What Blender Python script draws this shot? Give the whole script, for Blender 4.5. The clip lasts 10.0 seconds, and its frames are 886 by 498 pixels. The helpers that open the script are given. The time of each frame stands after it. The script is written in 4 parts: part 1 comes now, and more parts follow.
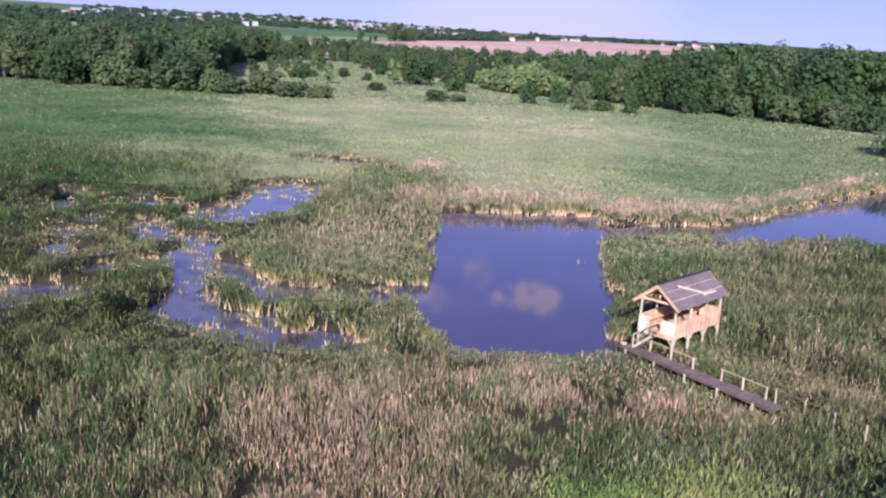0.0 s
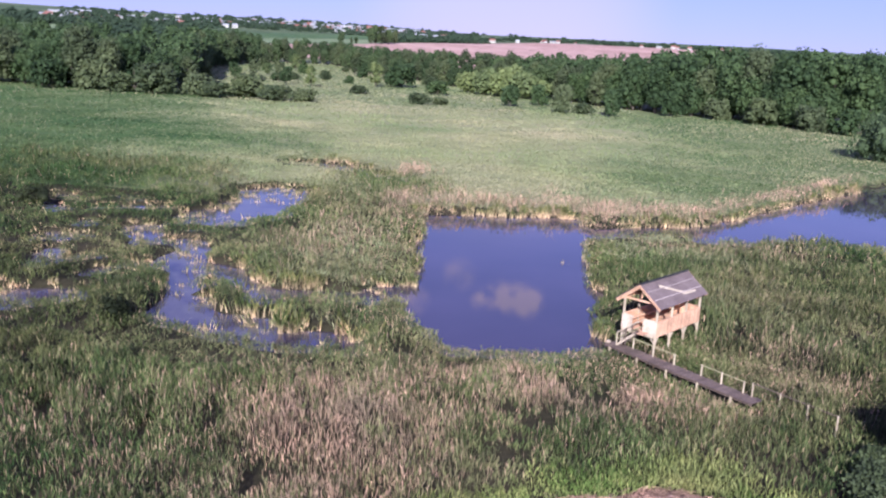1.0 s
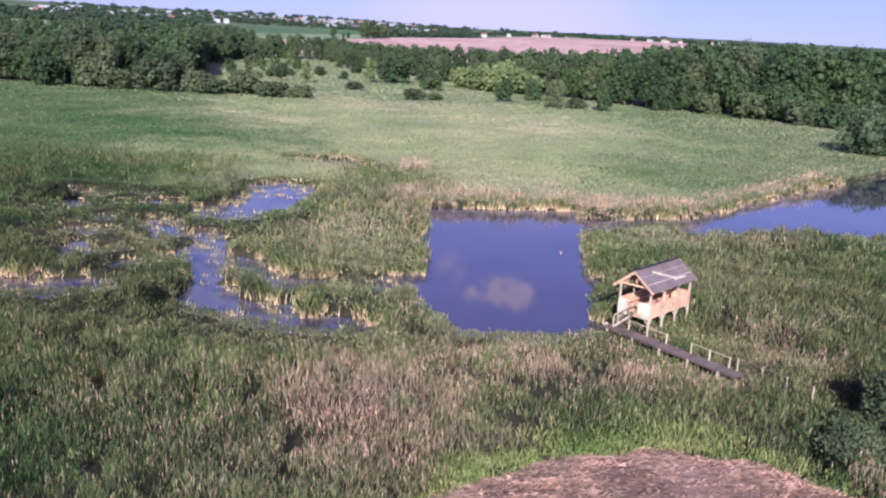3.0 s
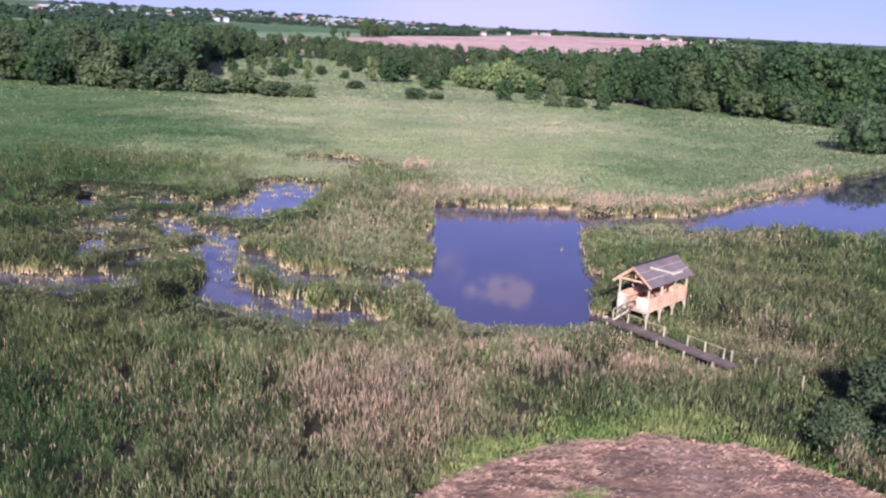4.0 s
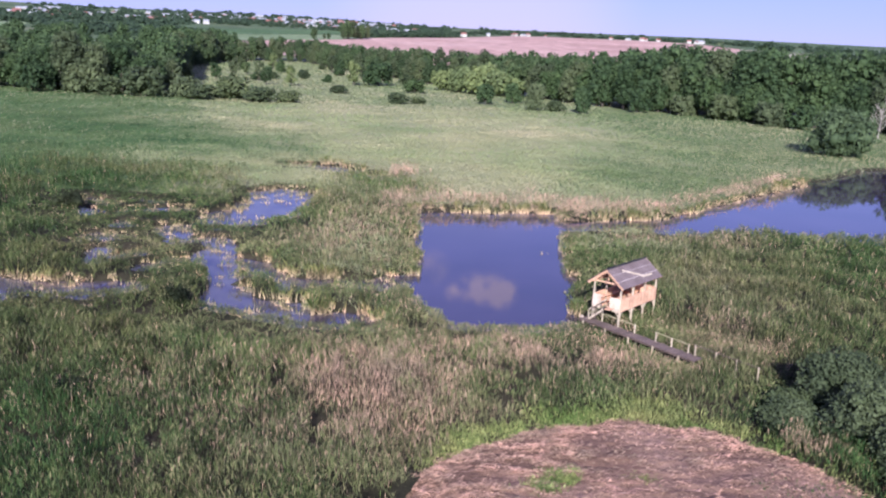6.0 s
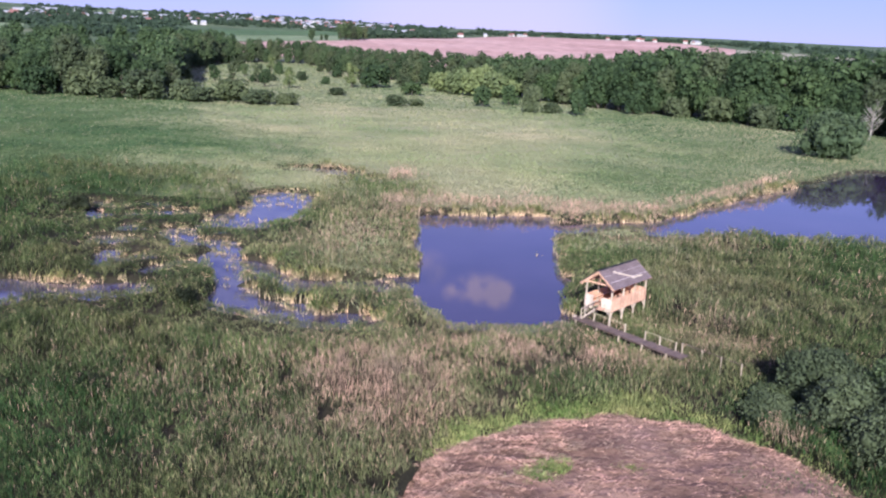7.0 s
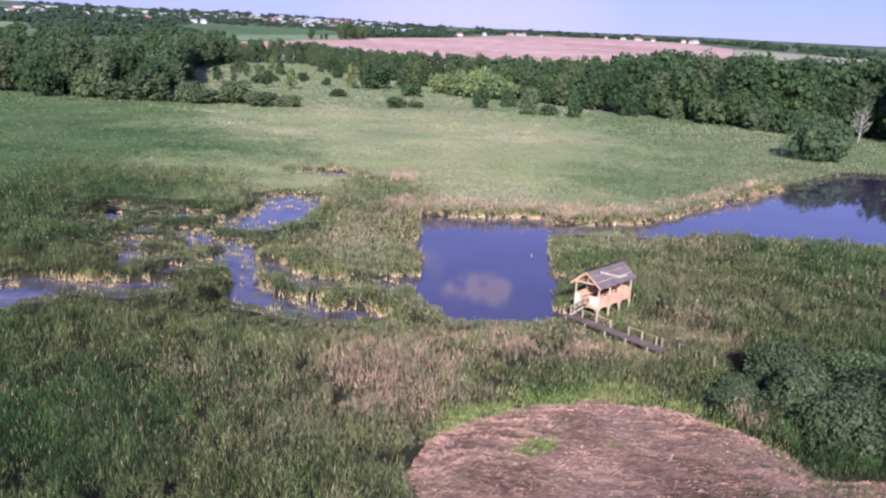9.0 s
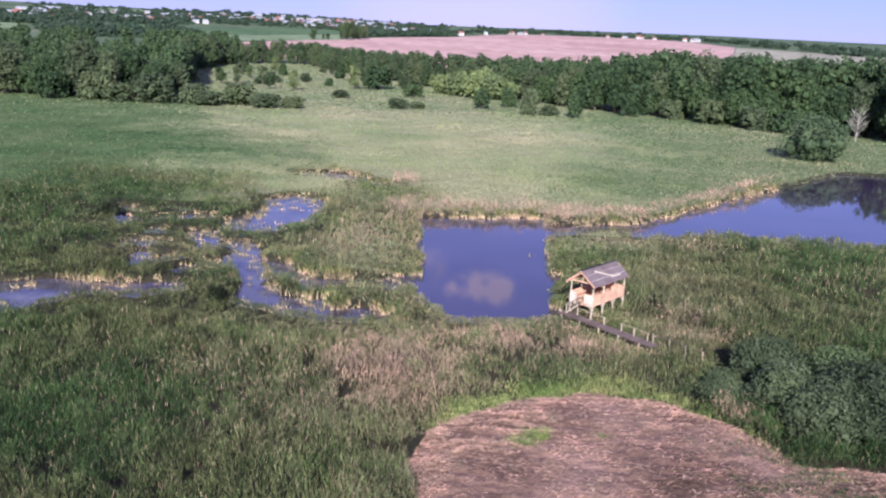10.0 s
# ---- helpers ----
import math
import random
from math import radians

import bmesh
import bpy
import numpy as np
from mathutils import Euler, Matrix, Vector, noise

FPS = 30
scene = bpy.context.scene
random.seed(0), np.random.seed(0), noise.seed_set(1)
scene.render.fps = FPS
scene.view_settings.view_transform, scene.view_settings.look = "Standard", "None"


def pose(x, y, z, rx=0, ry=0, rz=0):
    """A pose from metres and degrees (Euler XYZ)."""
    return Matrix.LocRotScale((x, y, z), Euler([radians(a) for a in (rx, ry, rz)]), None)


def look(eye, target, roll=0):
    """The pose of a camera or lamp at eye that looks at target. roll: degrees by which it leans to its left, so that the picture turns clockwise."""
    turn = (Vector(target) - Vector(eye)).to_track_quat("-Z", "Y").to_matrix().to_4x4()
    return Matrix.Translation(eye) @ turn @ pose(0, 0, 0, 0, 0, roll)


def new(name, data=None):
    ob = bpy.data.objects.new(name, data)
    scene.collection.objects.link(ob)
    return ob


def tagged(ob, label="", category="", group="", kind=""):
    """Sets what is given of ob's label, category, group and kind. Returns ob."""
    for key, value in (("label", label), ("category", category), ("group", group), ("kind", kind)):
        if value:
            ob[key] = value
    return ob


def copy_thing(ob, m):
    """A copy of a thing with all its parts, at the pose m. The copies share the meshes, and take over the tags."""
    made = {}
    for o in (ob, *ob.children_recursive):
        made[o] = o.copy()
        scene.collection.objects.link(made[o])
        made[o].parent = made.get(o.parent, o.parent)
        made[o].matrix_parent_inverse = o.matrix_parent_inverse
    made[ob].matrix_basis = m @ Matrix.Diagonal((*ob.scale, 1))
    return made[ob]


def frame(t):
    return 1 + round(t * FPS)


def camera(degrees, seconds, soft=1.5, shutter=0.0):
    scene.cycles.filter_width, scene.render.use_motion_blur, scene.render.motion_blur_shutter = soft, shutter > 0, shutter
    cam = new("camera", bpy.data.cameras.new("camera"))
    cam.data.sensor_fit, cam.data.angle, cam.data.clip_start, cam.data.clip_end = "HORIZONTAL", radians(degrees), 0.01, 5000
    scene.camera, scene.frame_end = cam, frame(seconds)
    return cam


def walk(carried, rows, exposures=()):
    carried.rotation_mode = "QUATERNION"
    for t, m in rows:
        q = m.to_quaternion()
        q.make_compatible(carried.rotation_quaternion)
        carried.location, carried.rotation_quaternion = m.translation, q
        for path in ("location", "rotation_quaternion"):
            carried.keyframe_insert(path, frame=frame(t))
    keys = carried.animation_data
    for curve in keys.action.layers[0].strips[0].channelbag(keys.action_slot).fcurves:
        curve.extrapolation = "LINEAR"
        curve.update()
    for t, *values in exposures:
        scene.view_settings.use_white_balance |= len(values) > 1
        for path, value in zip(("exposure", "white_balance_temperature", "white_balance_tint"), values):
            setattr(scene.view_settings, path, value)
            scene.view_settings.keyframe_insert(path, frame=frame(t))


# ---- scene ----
# camera and its way
cam = camera(54.0, 10.0, soft=2.25)
PATH = [
    (0, (2.869, 2.972, 18.48), (1.609, 41.872, 9.32), 3.0),
    (0.5, (2.575, 1.999, 18.712), (2.195, 40.919, 9.492), 3.1),
    (1, (2.309, 0.995, 18.955), (1.909, 39.955, 9.915), 3.0),
    (1.5, (1.953, -0.093, 19.134), (1.653, 38.867, 10.074), 3.0),
    (2, (1.709, -1.133, 19.262), (1.849, 37.827, 10.222), 3.0),
    (2.5, (1.404, -2.347, 19.467), (1.444, 36.593, 10.307), 2.9),
    (4, (0.627, -6.073, 20.142), (0.627, 32.807, 10.782), 2.7),
    (4.5, (0.421, -7.305, 20.5), (0.521, 31.595, 11.16), 2.6),
    (5, (0.298, -8.601, 20.844), (0.578, 30.279, 11.424), 2.7),
    (5.5, (0.181, -9.813, 21.281), (0.841, 29.087, 11.961), 2.7),
    (7, (-0.083, -13.863, 22.634), (0.877, 25.037, 13.334), 2.5),
    (7.5, (-0.167, -15.302, 23.015), (0.893, 23.598, 13.775), 2.6),
    (8, (-0.304, -16.761, 23.493), (0.556, 22.119, 14.113), 2.6),
    (8.5, (-0.308, -18.287, 23.931), (0.632, 20.593, 14.631), 2.6),
    (9, (-0.434, -19.787, 24.405), (0.586, 19.073, 15.025), 2.6),
    (9.5, (-0.386, -21.345, 24.886), (0.434, 17.515, 15.426), 2.5),
    (10, (-0.337, -22.813, 25.305), (0.583, 16.047, 15.865), 2.4),
]
walk(cam, [(t, look(eye, target, roll)) for t, eye, target, roll in PATH],
     exposures=[(0.0, 0.90, 5600, 13), (10.0, 0.90, 5600, 13)])

# world, sun
SUN = Vector((-0.07, -0.98, 0.46)).normalized()
world = bpy.data.worlds.new("sky")
scene.world = world
world.use_nodes = True
wn, wl = world.node_tree.nodes, world.node_tree.links
wn.clear()
sky = wn.new("ShaderNodeTexSky")
sky.sky_type, sky.sun_disc = "NISHITA", False
sky.sun_elevation = math.asin(SUN.z)
sky.sun_rotation = math.atan2(SUN.x, SUN.y)
sky.air_density, sky.dust_density, sky.ozone_density = 1.0, 0.0, 3.0
# thin fair-weather clouds high over the marsh
wc = wn.new("ShaderNodeTexCoord")


def cloud_mask(direction, tight, amount):
    dot = wn.new("ShaderNodeVectorMath")
    dot.operation = "DOT_PRODUCT"
    dot.inputs[1].default_value = Vector(direction).normalized()
    wl.new(wc.outputs["Generated"], dot.inputs[0])
    rng = wn.new("ShaderNodeMapRange")
    rng.interpolation_type = "SMOOTHSTEP"
    rng.inputs[1].default_value, rng.inputs[2].default_value = math.cos(radians(tight)), 1.0
    rng.inputs[4].default_value = amount
    wl.new(dot.outputs["Value"], rng.inputs[0])
    return rng.outputs[0]


def wmath(op, a, b):
    n = wn.new("ShaderNodeMath")
    n.operation = op
    for s, v in ((0, a), (1, b)):
        if isinstance(v, (int, float)):
            n.inputs[s].default_value = v
        else:
            wl.new(v, n.inputs[s])
    return n.outputs[0]


puff = wn.new("ShaderNodeTexNoise")
puff.inputs["Scale"].default_value, puff.inputs["Detail"].default_value = 42.0, 5.0
wl.new(wc.outputs["Generated"], puff.inputs["Vector"])
cover = cloud_mask((0.072, 0.959, 0.276), 1.3, 1.2)
for way, tight, amount in (((0.046, 0.961, 0.278), 1.0, 1.2), ((0.034, 0.962, 0.282), 0.7, 0.9), ((0.090, 0.958, 0.281), 1.2, 1.2), ((0.100, 0.958, 0.276), 0.9, 0.8), ((0.056, 0.961, 0.270), 1.0, 1.0), ((0.064, 0.960, 0.284), 0.7, 0.8), ((0.084, 0.960, 0.268), 0.8, 0.7), ((0.01, 0.967, 0.254), 1.4, 0.5), ((-0.040, 0.957, 0.284), 1.3, 0.9), ((-0.055, 0.957, 0.276), 0.9, 0.8)):
    cover = wmath("ADD", cover, cloud_mask(way, tight, amount))
cover = wmath("ADD", wmath("ADD", cover, cloud_mask((0.6, 0.5, 0.62), 22.0, 0.3)), cloud_mask((-0.7, -0.3, 0.6), 25.0, 0.35))
cover = wmath("MULTIPLY", cover, wmath("MULTIPLY", wmath("MAXIMUM", wmath("SUBTRACT", puff.outputs["Fac"], 0.32), 0.0), 3.4))
cover = wmath("ADD", cover, cloud_mask((0.05, 0.99, 0.05), 11.0, 0.45))
mixc = wn.new("ShaderNodeMix")
mixc.data_type = "RGBA"
mixc.inputs["B"].default_value = (10.0, 8.0, 10.4, 1)
wl.new(cover, mixc.inputs["Factor"])
tint = wn.new("ShaderNodeMix")
tint.data_type, tint.blend_type = "RGBA", "MULTIPLY"
tint.inputs["Factor"].default_value, tint.inputs["B"].default_value = 1.0, (0.37, 0.36, 0.48, 1)
wl.new(sky.outputs[0], tint.inputs["A"])
haze = wn.new("ShaderNodeMix")
haze.data_type, haze.blend_type = "RGBA", "ADD"
haze.inputs["Factor"].default_value, haze.inputs["B"].default_value = 1.0, (3.0, 2.95, 7.0, 1)
wl.new(tint.outputs["Result"], haze.inputs["A"])
wl.new(haze.outputs["Result"], mixc.inputs["A"])
bg = wn.new("ShaderNodeBackground")
bg.inputs["Strength"].default_value = 0.05
wl.new(mixc.outputs["Result"], bg.inputs[0])
wout = wn.new("ShaderNodeOutputWorld")
wl.new(bg.outputs[0], wout.inputs[0])

sun_data = bpy.data.lights.new("sun", "SUN")
sun_data.energy, sun_data.angle, sun_data.color = 5.0, radians(0.6), (1.0, 0.94, 0.85)
sun = new("sun", sun_data)
sun.matrix_world = look(SUN * 300, (0, 0, 0))


# ---- materials ----
def material(name):
    m = bpy.data.materials.new(name)
    m.use_nodes = True
    return m, m.node_tree.nodes, m.node_tree.links, m.node_tree.nodes["Principled BSDF"]


def noise_node(nodes, links, scale, detail=3.0, vec=None, rough=0.55):
    n = nodes.new("ShaderNodeTexNoise")
    n.inputs["Scale"].default_value, n.inputs["Detail"].default_value, n.inputs["Roughness"].default_value = scale, detail, rough
    if vec is not None:
        links.new(vec, n.inputs["Vector"])
    return n.outputs["Fac"]


def ramp(nodes, links, fac, stops):
    r = nodes.new("ShaderNodeValToRGB")
    while len(r.color_ramp.elements) < len(stops):
        r.color_ramp.elements.new(0.5)
    for e, (p, c) in zip(r.color_ramp.elements, stops):
        e.position, e.color = p, (*c, 1)
    links.new(fac, r.inputs[0])
    return r.outputs[0]


def blend(nodes, links, kind, fac, a, b):
    m = nodes.new("ShaderNodeMix")
    m.data_type, m.blend_type = "RGBA", kind
    for s, v in (("Factor", fac), ("A", a), ("B", b)):
        if isinstance(v, (int, float)):
            m.inputs[s].default_value = v
        elif isinstance(v, tuple):
            m.inputs[s].default_value = (*v, 1)
        else:
            links.new(v, m.inputs[s])
    return m.outputs["Result"]


def relief(nodes, links, bsdf, height, strength, distance):
    b = nodes.new("ShaderNodeBump")
    b.inputs["Strength"].default_value, b.inputs["Distance"].default_value = strength, distance
    links.new(height, b.inputs["Height"])
    links.new(b.outputs[0], bsdf.inputs["Normal"])


def place_coord(nodes):
    return nodes.new("ShaderNodeNewGeometry").outputs["Position"]


def surface(name, dark, mid, light, scale, fine, rough=0.8, bump=0.3, depth=0.02, local=False):
    """A plain rough surface with variation at two scales."""
    m, n, l, b = material(name)
    vec = n.new("ShaderNodeTexCoord").outputs["Object"] if local else place_coord(n)
    big, small = noise_node(n, l, scale, 4, vec), noise_node(n, l, fine, 4, vec)
    c = ramp(n, l, big, ((0.3, dark), (0.5, mid), (0.7, light)))
    tone = ramp(n, l, small, ((0.25, (0.6, 0.6, 0.6)), (0.75, (1.3, 1.3, 1.3))))
    c = blend(n, l, "MULTIPLY", 1.0, c, tone)
    l.new(c, b.inputs["Base Color"])
    b.inputs["Roughness"].default_value = rough
    b.inputs["Specular IOR Level"].default_value = 0.1 if rough > 0.85 else 0.4
    relief(n, l, b, small, bump, depth)
    return m


def wood(name, dark, light, rough=0.75):
    """Sawn boards: grain along the piece, each piece a tone of its own."""
    m, n, l, b = material(name)
    tc = n.new("ShaderNodeTexCoord").outputs["Object"]
    grain = noise_node(n, l, 9.0, 6, tc, 0.7)
    wear = noise_node(n, l, 1.3, 3, tc)
    c = ramp(n, l, grain, ((0.3, dark), (0.7, light)))
    rnd = n.new("ShaderNodeObjectInfo").outputs["Random"]
    c = blend(n, l, "MULTIPLY", 1.0, c, ramp(n, l, rnd, ((0.0, (0.78, 0.76, 0.74)), (1.0, (1.12, 1.1, 1.08)))))
    c = blend(n, l, "MULTIPLY", 0.6, c, ramp(n, l, wear, ((0.35, (0.6, 0.58, 0.56)), (0.6, (1.05, 1.05, 1.05)))))
    l.new(c, b.inputs["Base Color"])
    b.inputs["Roughness"].default_value = rough
    relief(n, l, b, grain, 0.4, 0.006)
    return m


def blade(name, base, tip, warm, patch=0.05, rough=0.6, warm_share=0.35, foot_to=0.42, depth=1.0):
    """Reed and grass leaves: foot colour dry, on reeds also darkened as shade; tone by leaf and by stand."""
    m, n, l, b = material(name)
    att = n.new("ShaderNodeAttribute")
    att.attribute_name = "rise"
    pos = place_coord(n)
    rnd = n.new("ShaderNodeNewGeometry").outputs["Random Per Island"]
    stand = noise_node(n, l, patch, 3, pos)
    small = noise_node(n, l, patch * 9, 2, pos)
    top = blend(n, l, "MIX", ramp(n, l, stand, ((0.42, (0, 0, 0)), (0.62, (1, 1, 1)))), tip, warm)
    one = blend(n, l, "MIX", ramp(n, l, rnd, ((1.0 - warm_share - 0.1, (0, 0, 0)), (1.0 - warm_share + 0.1, (1, 1, 1)))), top, warm)
    c = blend(n, l, "MIX", ramp(n, l, att.outputs["Fac"], ((0.3 * foot_to, (0, 0, 0)), (foot_to, (1, 1, 1)))), base, one)
    c = blend(n, l, "MULTIPLY", depth, c, ramp(n, l, small, ((0.3, (0.46, 0.5, 0.48)), (0.7, (1.42, 1.4, 1.36)))))
    c = blend(n, l, "MULTIPLY", 0.8 * depth, c, ramp(n, l, rnd, ((0.0, (0.55, 0.55, 0.55)), (1.0, (1.5, 1.5, 1.5)))))
    c = blend(n, l, "MULTIPLY", 1.0, c, ramp(n, l, noise_node(n, l, patch * 3, 3, pos), ((0.3, (0.68, 0.78, 0.74)), (0.7, (1.25, 1.18, 1.18)))))
    l.new(c, b.inputs["Base Color"])
    b.inputs["Roughness"].default_value = rough
    b.inputs["Specular IOR Level"].default_value = 0.12
    tr = n.new("ShaderNodeBsdfTranslucent")
    l.new(c, tr.inputs[0])
    mix = n.new("ShaderNodeMixShader")
    mix.inputs[0].default_value = 0.13
    l.new(b.outputs[0], mix.inputs[1])
    l.new(tr.outputs[0], mix.inputs[2])
    l.new(mix.outputs[0], n["Material Output"].inputs[0])
    return m


def foliage(name, dark, light):
    m, n, l, b = material(name)
    rnd = n.new("ShaderNodeNewGeometry").outputs["Random Per Island"]
    oi = n.new("ShaderNodeObjectInfo").outputs["Random"]
    clump = noise_node(n, l, 0.35, 3, place_coord(n))
    c = blend(n, l, "MIX", ramp(n, l, rnd, ((0.0, (0.2, 0.2, 0.2)), (1.0, (0.8, 0.8, 0.8)))), dark, light)
    c = blend(n, l, "MULTIPLY", 1.0, c, ramp(n, l, clump, ((0.3, (0.62, 0.66, 0.66)), (0.7, (1.25, 1.22, 1.15)))))
    c = blend(n, l, "MULTIPLY", 1.0, c, ramp(n, l, oi, ((0.0, (0.66, 0.70, 0.67)), (0.5, (0.98, 1.0, 0.95)), (1.0, (1.28, 1.25, 1.08)))))
    l.new(c, b.inputs["Base Color"])
    b.inputs["Roughness"].default_value = 0.65
    b.inputs["Specular IOR Level"].default_value = 0.1
    tr = n.new("ShaderNodeBsdfTranslucent")
    l.new(c, tr.inputs[0])
    mix = n.new("ShaderNodeMixShader")
    mix.inputs[0].default_value = 0.28
    l.new(b.outputs[0], mix.inputs[1])
    l.new(tr.outputs[0], mix.inputs[2])
    l.new(mix.outputs[0], n["Material Output"].inputs[0])
    return m


M_MARSH = surface("marsh_soil", (0.022, 0.022, 0.012), (0.042, 0.036, 0.021), (0.065, 0.052, 0.032), 0.08, 2.5, 0.9, 0.6, 0.1)
M_HILL = surface("hill_grass", (0.065, 0.098, 0.045), (0.095, 0.13, 0.06), (0.15, 0.165, 0.085), 0.004, 0.05, 0.9, 0.2, 0.3)
M_TURF, tn, tl, tb = material("meadow_turf")
tp = place_coord(tn)
ta = tn.new("ShaderNodeAttribute")
ta.attribute_name = "rise"
tone = noise_node(tn, tl, 0.05, 4, tp)
grit = noise_node(tn, tl, 1.2, 4, tp)
pale = ramp(tn, tl, tone, ((0.3, (0.22, 0.232, 0.105)), (0.5, (0.295, 0.29, 0.145)), (0.7, (0.38, 0.335, 0.195))))
rich = ramp(tn, tl, tone, ((0.3, (0.065, 0.112, 0.036)), (0.5, (0.095, 0.148, 0.048)), (0.7, (0.145, 0.18, 0.068))))
tl.new(blend(tn, tl, "MULTIPLY", 1.0, blend(tn, tl, "MIX", ta.outputs["Fac"], pale, rich), ramp(tn, tl, grit, ((0.25, (0.75, 0.75, 0.75)), (0.75, (1.2, 1.2, 1.2))))), tb.inputs["Base Color"])
tb.inputs["Roughness"].default_value, tb.inputs["Specular IOR Level"].default_value = 0.9, 0.1
relief(tn, tl, tb, grit, 0.6, 0.1)
M_BARE = surface("cut_reed_litter", (0.075, 0.044, 0.030), (0.19, 0.113, 0.080), (0.33, 0.205, 0.15), 0.16, 3.0, 0.9, 1.0, 0.15)
M_PLOUGH = surface("dry_stubble", (0.42, 0.25, 0.20), (0.50, 0.31, 0.25), (0.58, 0.38, 0.31), 0.006, 0.06, 0.9, 0.2, 0.2)
M_CROP = surface("green_crop", (0.14, 0.19, 0.085), (0.18, 0.23, 0.11), (0.24, 0.28, 0.145), 0.006, 0.08, 0.9, 0.2, 0.2)
M_PASTURE = surface("pasture", (0.075, 0.125, 0.05), (0.10, 0.155, 0.06), (0.14, 0.19, 0.085), 0.006, 0.08, 0.9, 0.2, 0.2)
M_STUBBLE = surface("green_stubble", (0.24, 0.22, 0.14), (0.31, 0.28, 0.185), (0.37, 0.33, 0.23), 0.006, 0.06, 0.9, 0.2, 0.2)
M_NEW = wood("new_pine_boards", (0.53, 0.30, 0.19), (0.77, 0.48, 0.33))
M_PALE = wood("pale_boards", (0.58, 0.45, 0.35), (0.78, 0.64, 0.52))
M_TAR = surface("black_roofing_felt", (0.018, 0.017, 0.018), (0.028, 0.026, 0.027), (0.04, 0.037, 0.037), 0.8, 14.0, 0.85, 0.3, 0.01)
M_POST = wood("peeled_posts", (0.42, 0.33, 0.24), (0.62, 0.52, 0.40))
M_OLD = wood("weathered_boards", (0.095, 0.066, 0.054), (0.20, 0.142, 0.118), 0.85)
M_RAIL = wood("lichened_poles", (0.27, 0.245, 0.135), (0.44, 0.40, 0.235))
M_FELT = surface("roofing_felt", (0.135, 0.096, 0.09), (0.172, 0.126, 0.12), (0.22, 0.165, 0.155), 0.8, 14.0, 0.8, 0.3, 0.01)
M_LATH = wood("roof_laths", (0.36, 0.29, 0.27), (0.5, 0.42, 0.4))
M_BARK = surface("bark", (0.05, 0.04, 0.03), (0.09, 0.075, 0.06), (0.14, 0.12, 0.1), 1.0, 8.0, 0.9, 0.6, 0.05)
M_DEAD = surface("dead_wood", (0.22, 0.19, 0.16), (0.33, 0.29, 0.25), (0.42, 0.38, 0.33), 1.0, 8.0, 0.9, 0.4, 0.03)
# feet of reed, dry reed and rush carry painted shade for deeper gaps
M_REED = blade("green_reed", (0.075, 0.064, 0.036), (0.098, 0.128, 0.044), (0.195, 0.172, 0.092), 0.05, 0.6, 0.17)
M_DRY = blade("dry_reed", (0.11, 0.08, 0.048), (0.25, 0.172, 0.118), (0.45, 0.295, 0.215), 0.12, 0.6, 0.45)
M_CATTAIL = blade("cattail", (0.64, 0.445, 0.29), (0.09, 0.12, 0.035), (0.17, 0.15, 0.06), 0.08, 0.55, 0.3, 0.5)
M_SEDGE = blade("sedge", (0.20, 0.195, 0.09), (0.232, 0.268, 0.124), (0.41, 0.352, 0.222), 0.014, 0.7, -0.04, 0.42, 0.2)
# rush and meadow grass: deep green, darkened further to paint the lens falloff
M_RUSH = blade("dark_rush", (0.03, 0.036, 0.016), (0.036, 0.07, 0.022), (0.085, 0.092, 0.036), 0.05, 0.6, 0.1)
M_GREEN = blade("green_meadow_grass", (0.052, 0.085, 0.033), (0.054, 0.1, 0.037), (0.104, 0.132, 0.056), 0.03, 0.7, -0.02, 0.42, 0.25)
M_LUSH = blade("lush_grass", (0.165, 0.185, 0.06), (0.15, 0.208, 0.058), (0.25, 0.25, 0.098), 0.2, 0.6, 0.25)
M_STRAW = blade("straw", (0.46, 0.28, 0.205), (0.58, 0.355, 0.26), (0.86, 0.59, 0.45), 0.13, 0.6, 0.4)
M_LEAF = foliage("leaf_green", (0.040, 0.068, 0.031), (0.096, 0.134, 0.064))
M_LEAF_MID = foliage("leaf_mid", (0.052, 0.082, 0.038), (0.118, 0.152, 0.078))
# the blue tint of distant haze is mixed into this leaf colour
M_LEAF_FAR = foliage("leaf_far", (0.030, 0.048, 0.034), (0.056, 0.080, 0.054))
M_WILLOW = foliage("willow_leaf", (0.066, 0.096, 0.048), (0.14, 0.178, 0.096))
M_SCRUB = foliage("scrub_leaf", (0.028, 0.034, 0.018), (0.058, 0.064, 0.034))
M_LEAF_LIGHT = foliage("leaf_light", (0.118, 0.15, 0.066), (0.195, 0.228, 0.108))
M_LEAF_GREY = foliage("leaf_grey", (0.064, 0.082, 0.042), (0.132, 0.154, 0.088))
M_LEAF_BROWN = foliage("leaf_brown", (0.06, 0.08, 0.042), (0.11, 0.13, 0.07))
M_WALL = surface("house_render", (0.40, 0.36, 0.33), (0.52, 0.48, 0.44), (0.66, 0.63, 0.59), 0.3, 3.0, 0.8, 0.1, 0.01, True)
M_TILE = surface("roof_tiles", (0.17, 0.075, 0.06), (0.24, 0.105, 0.085), (0.30, 0.145, 0.115), 0.3, 3.0, 0.8, 0.3, 0.03, True)
M_GREYROOF = surface("grey_roof", (0.2, 0.2, 0.22), (0.3, 0.3, 0.32), (0.4, 0.4, 0.42), 0.3, 3.0, 0.7, 0.2, 0.02, True)
M_PANE, pn, pl, pb = material("dark_glass")
pb.inputs["Base Color"].default_value, pb.inputs["Roughness"].default_value = (0.02, 0.025, 0.03, 1), 0.08

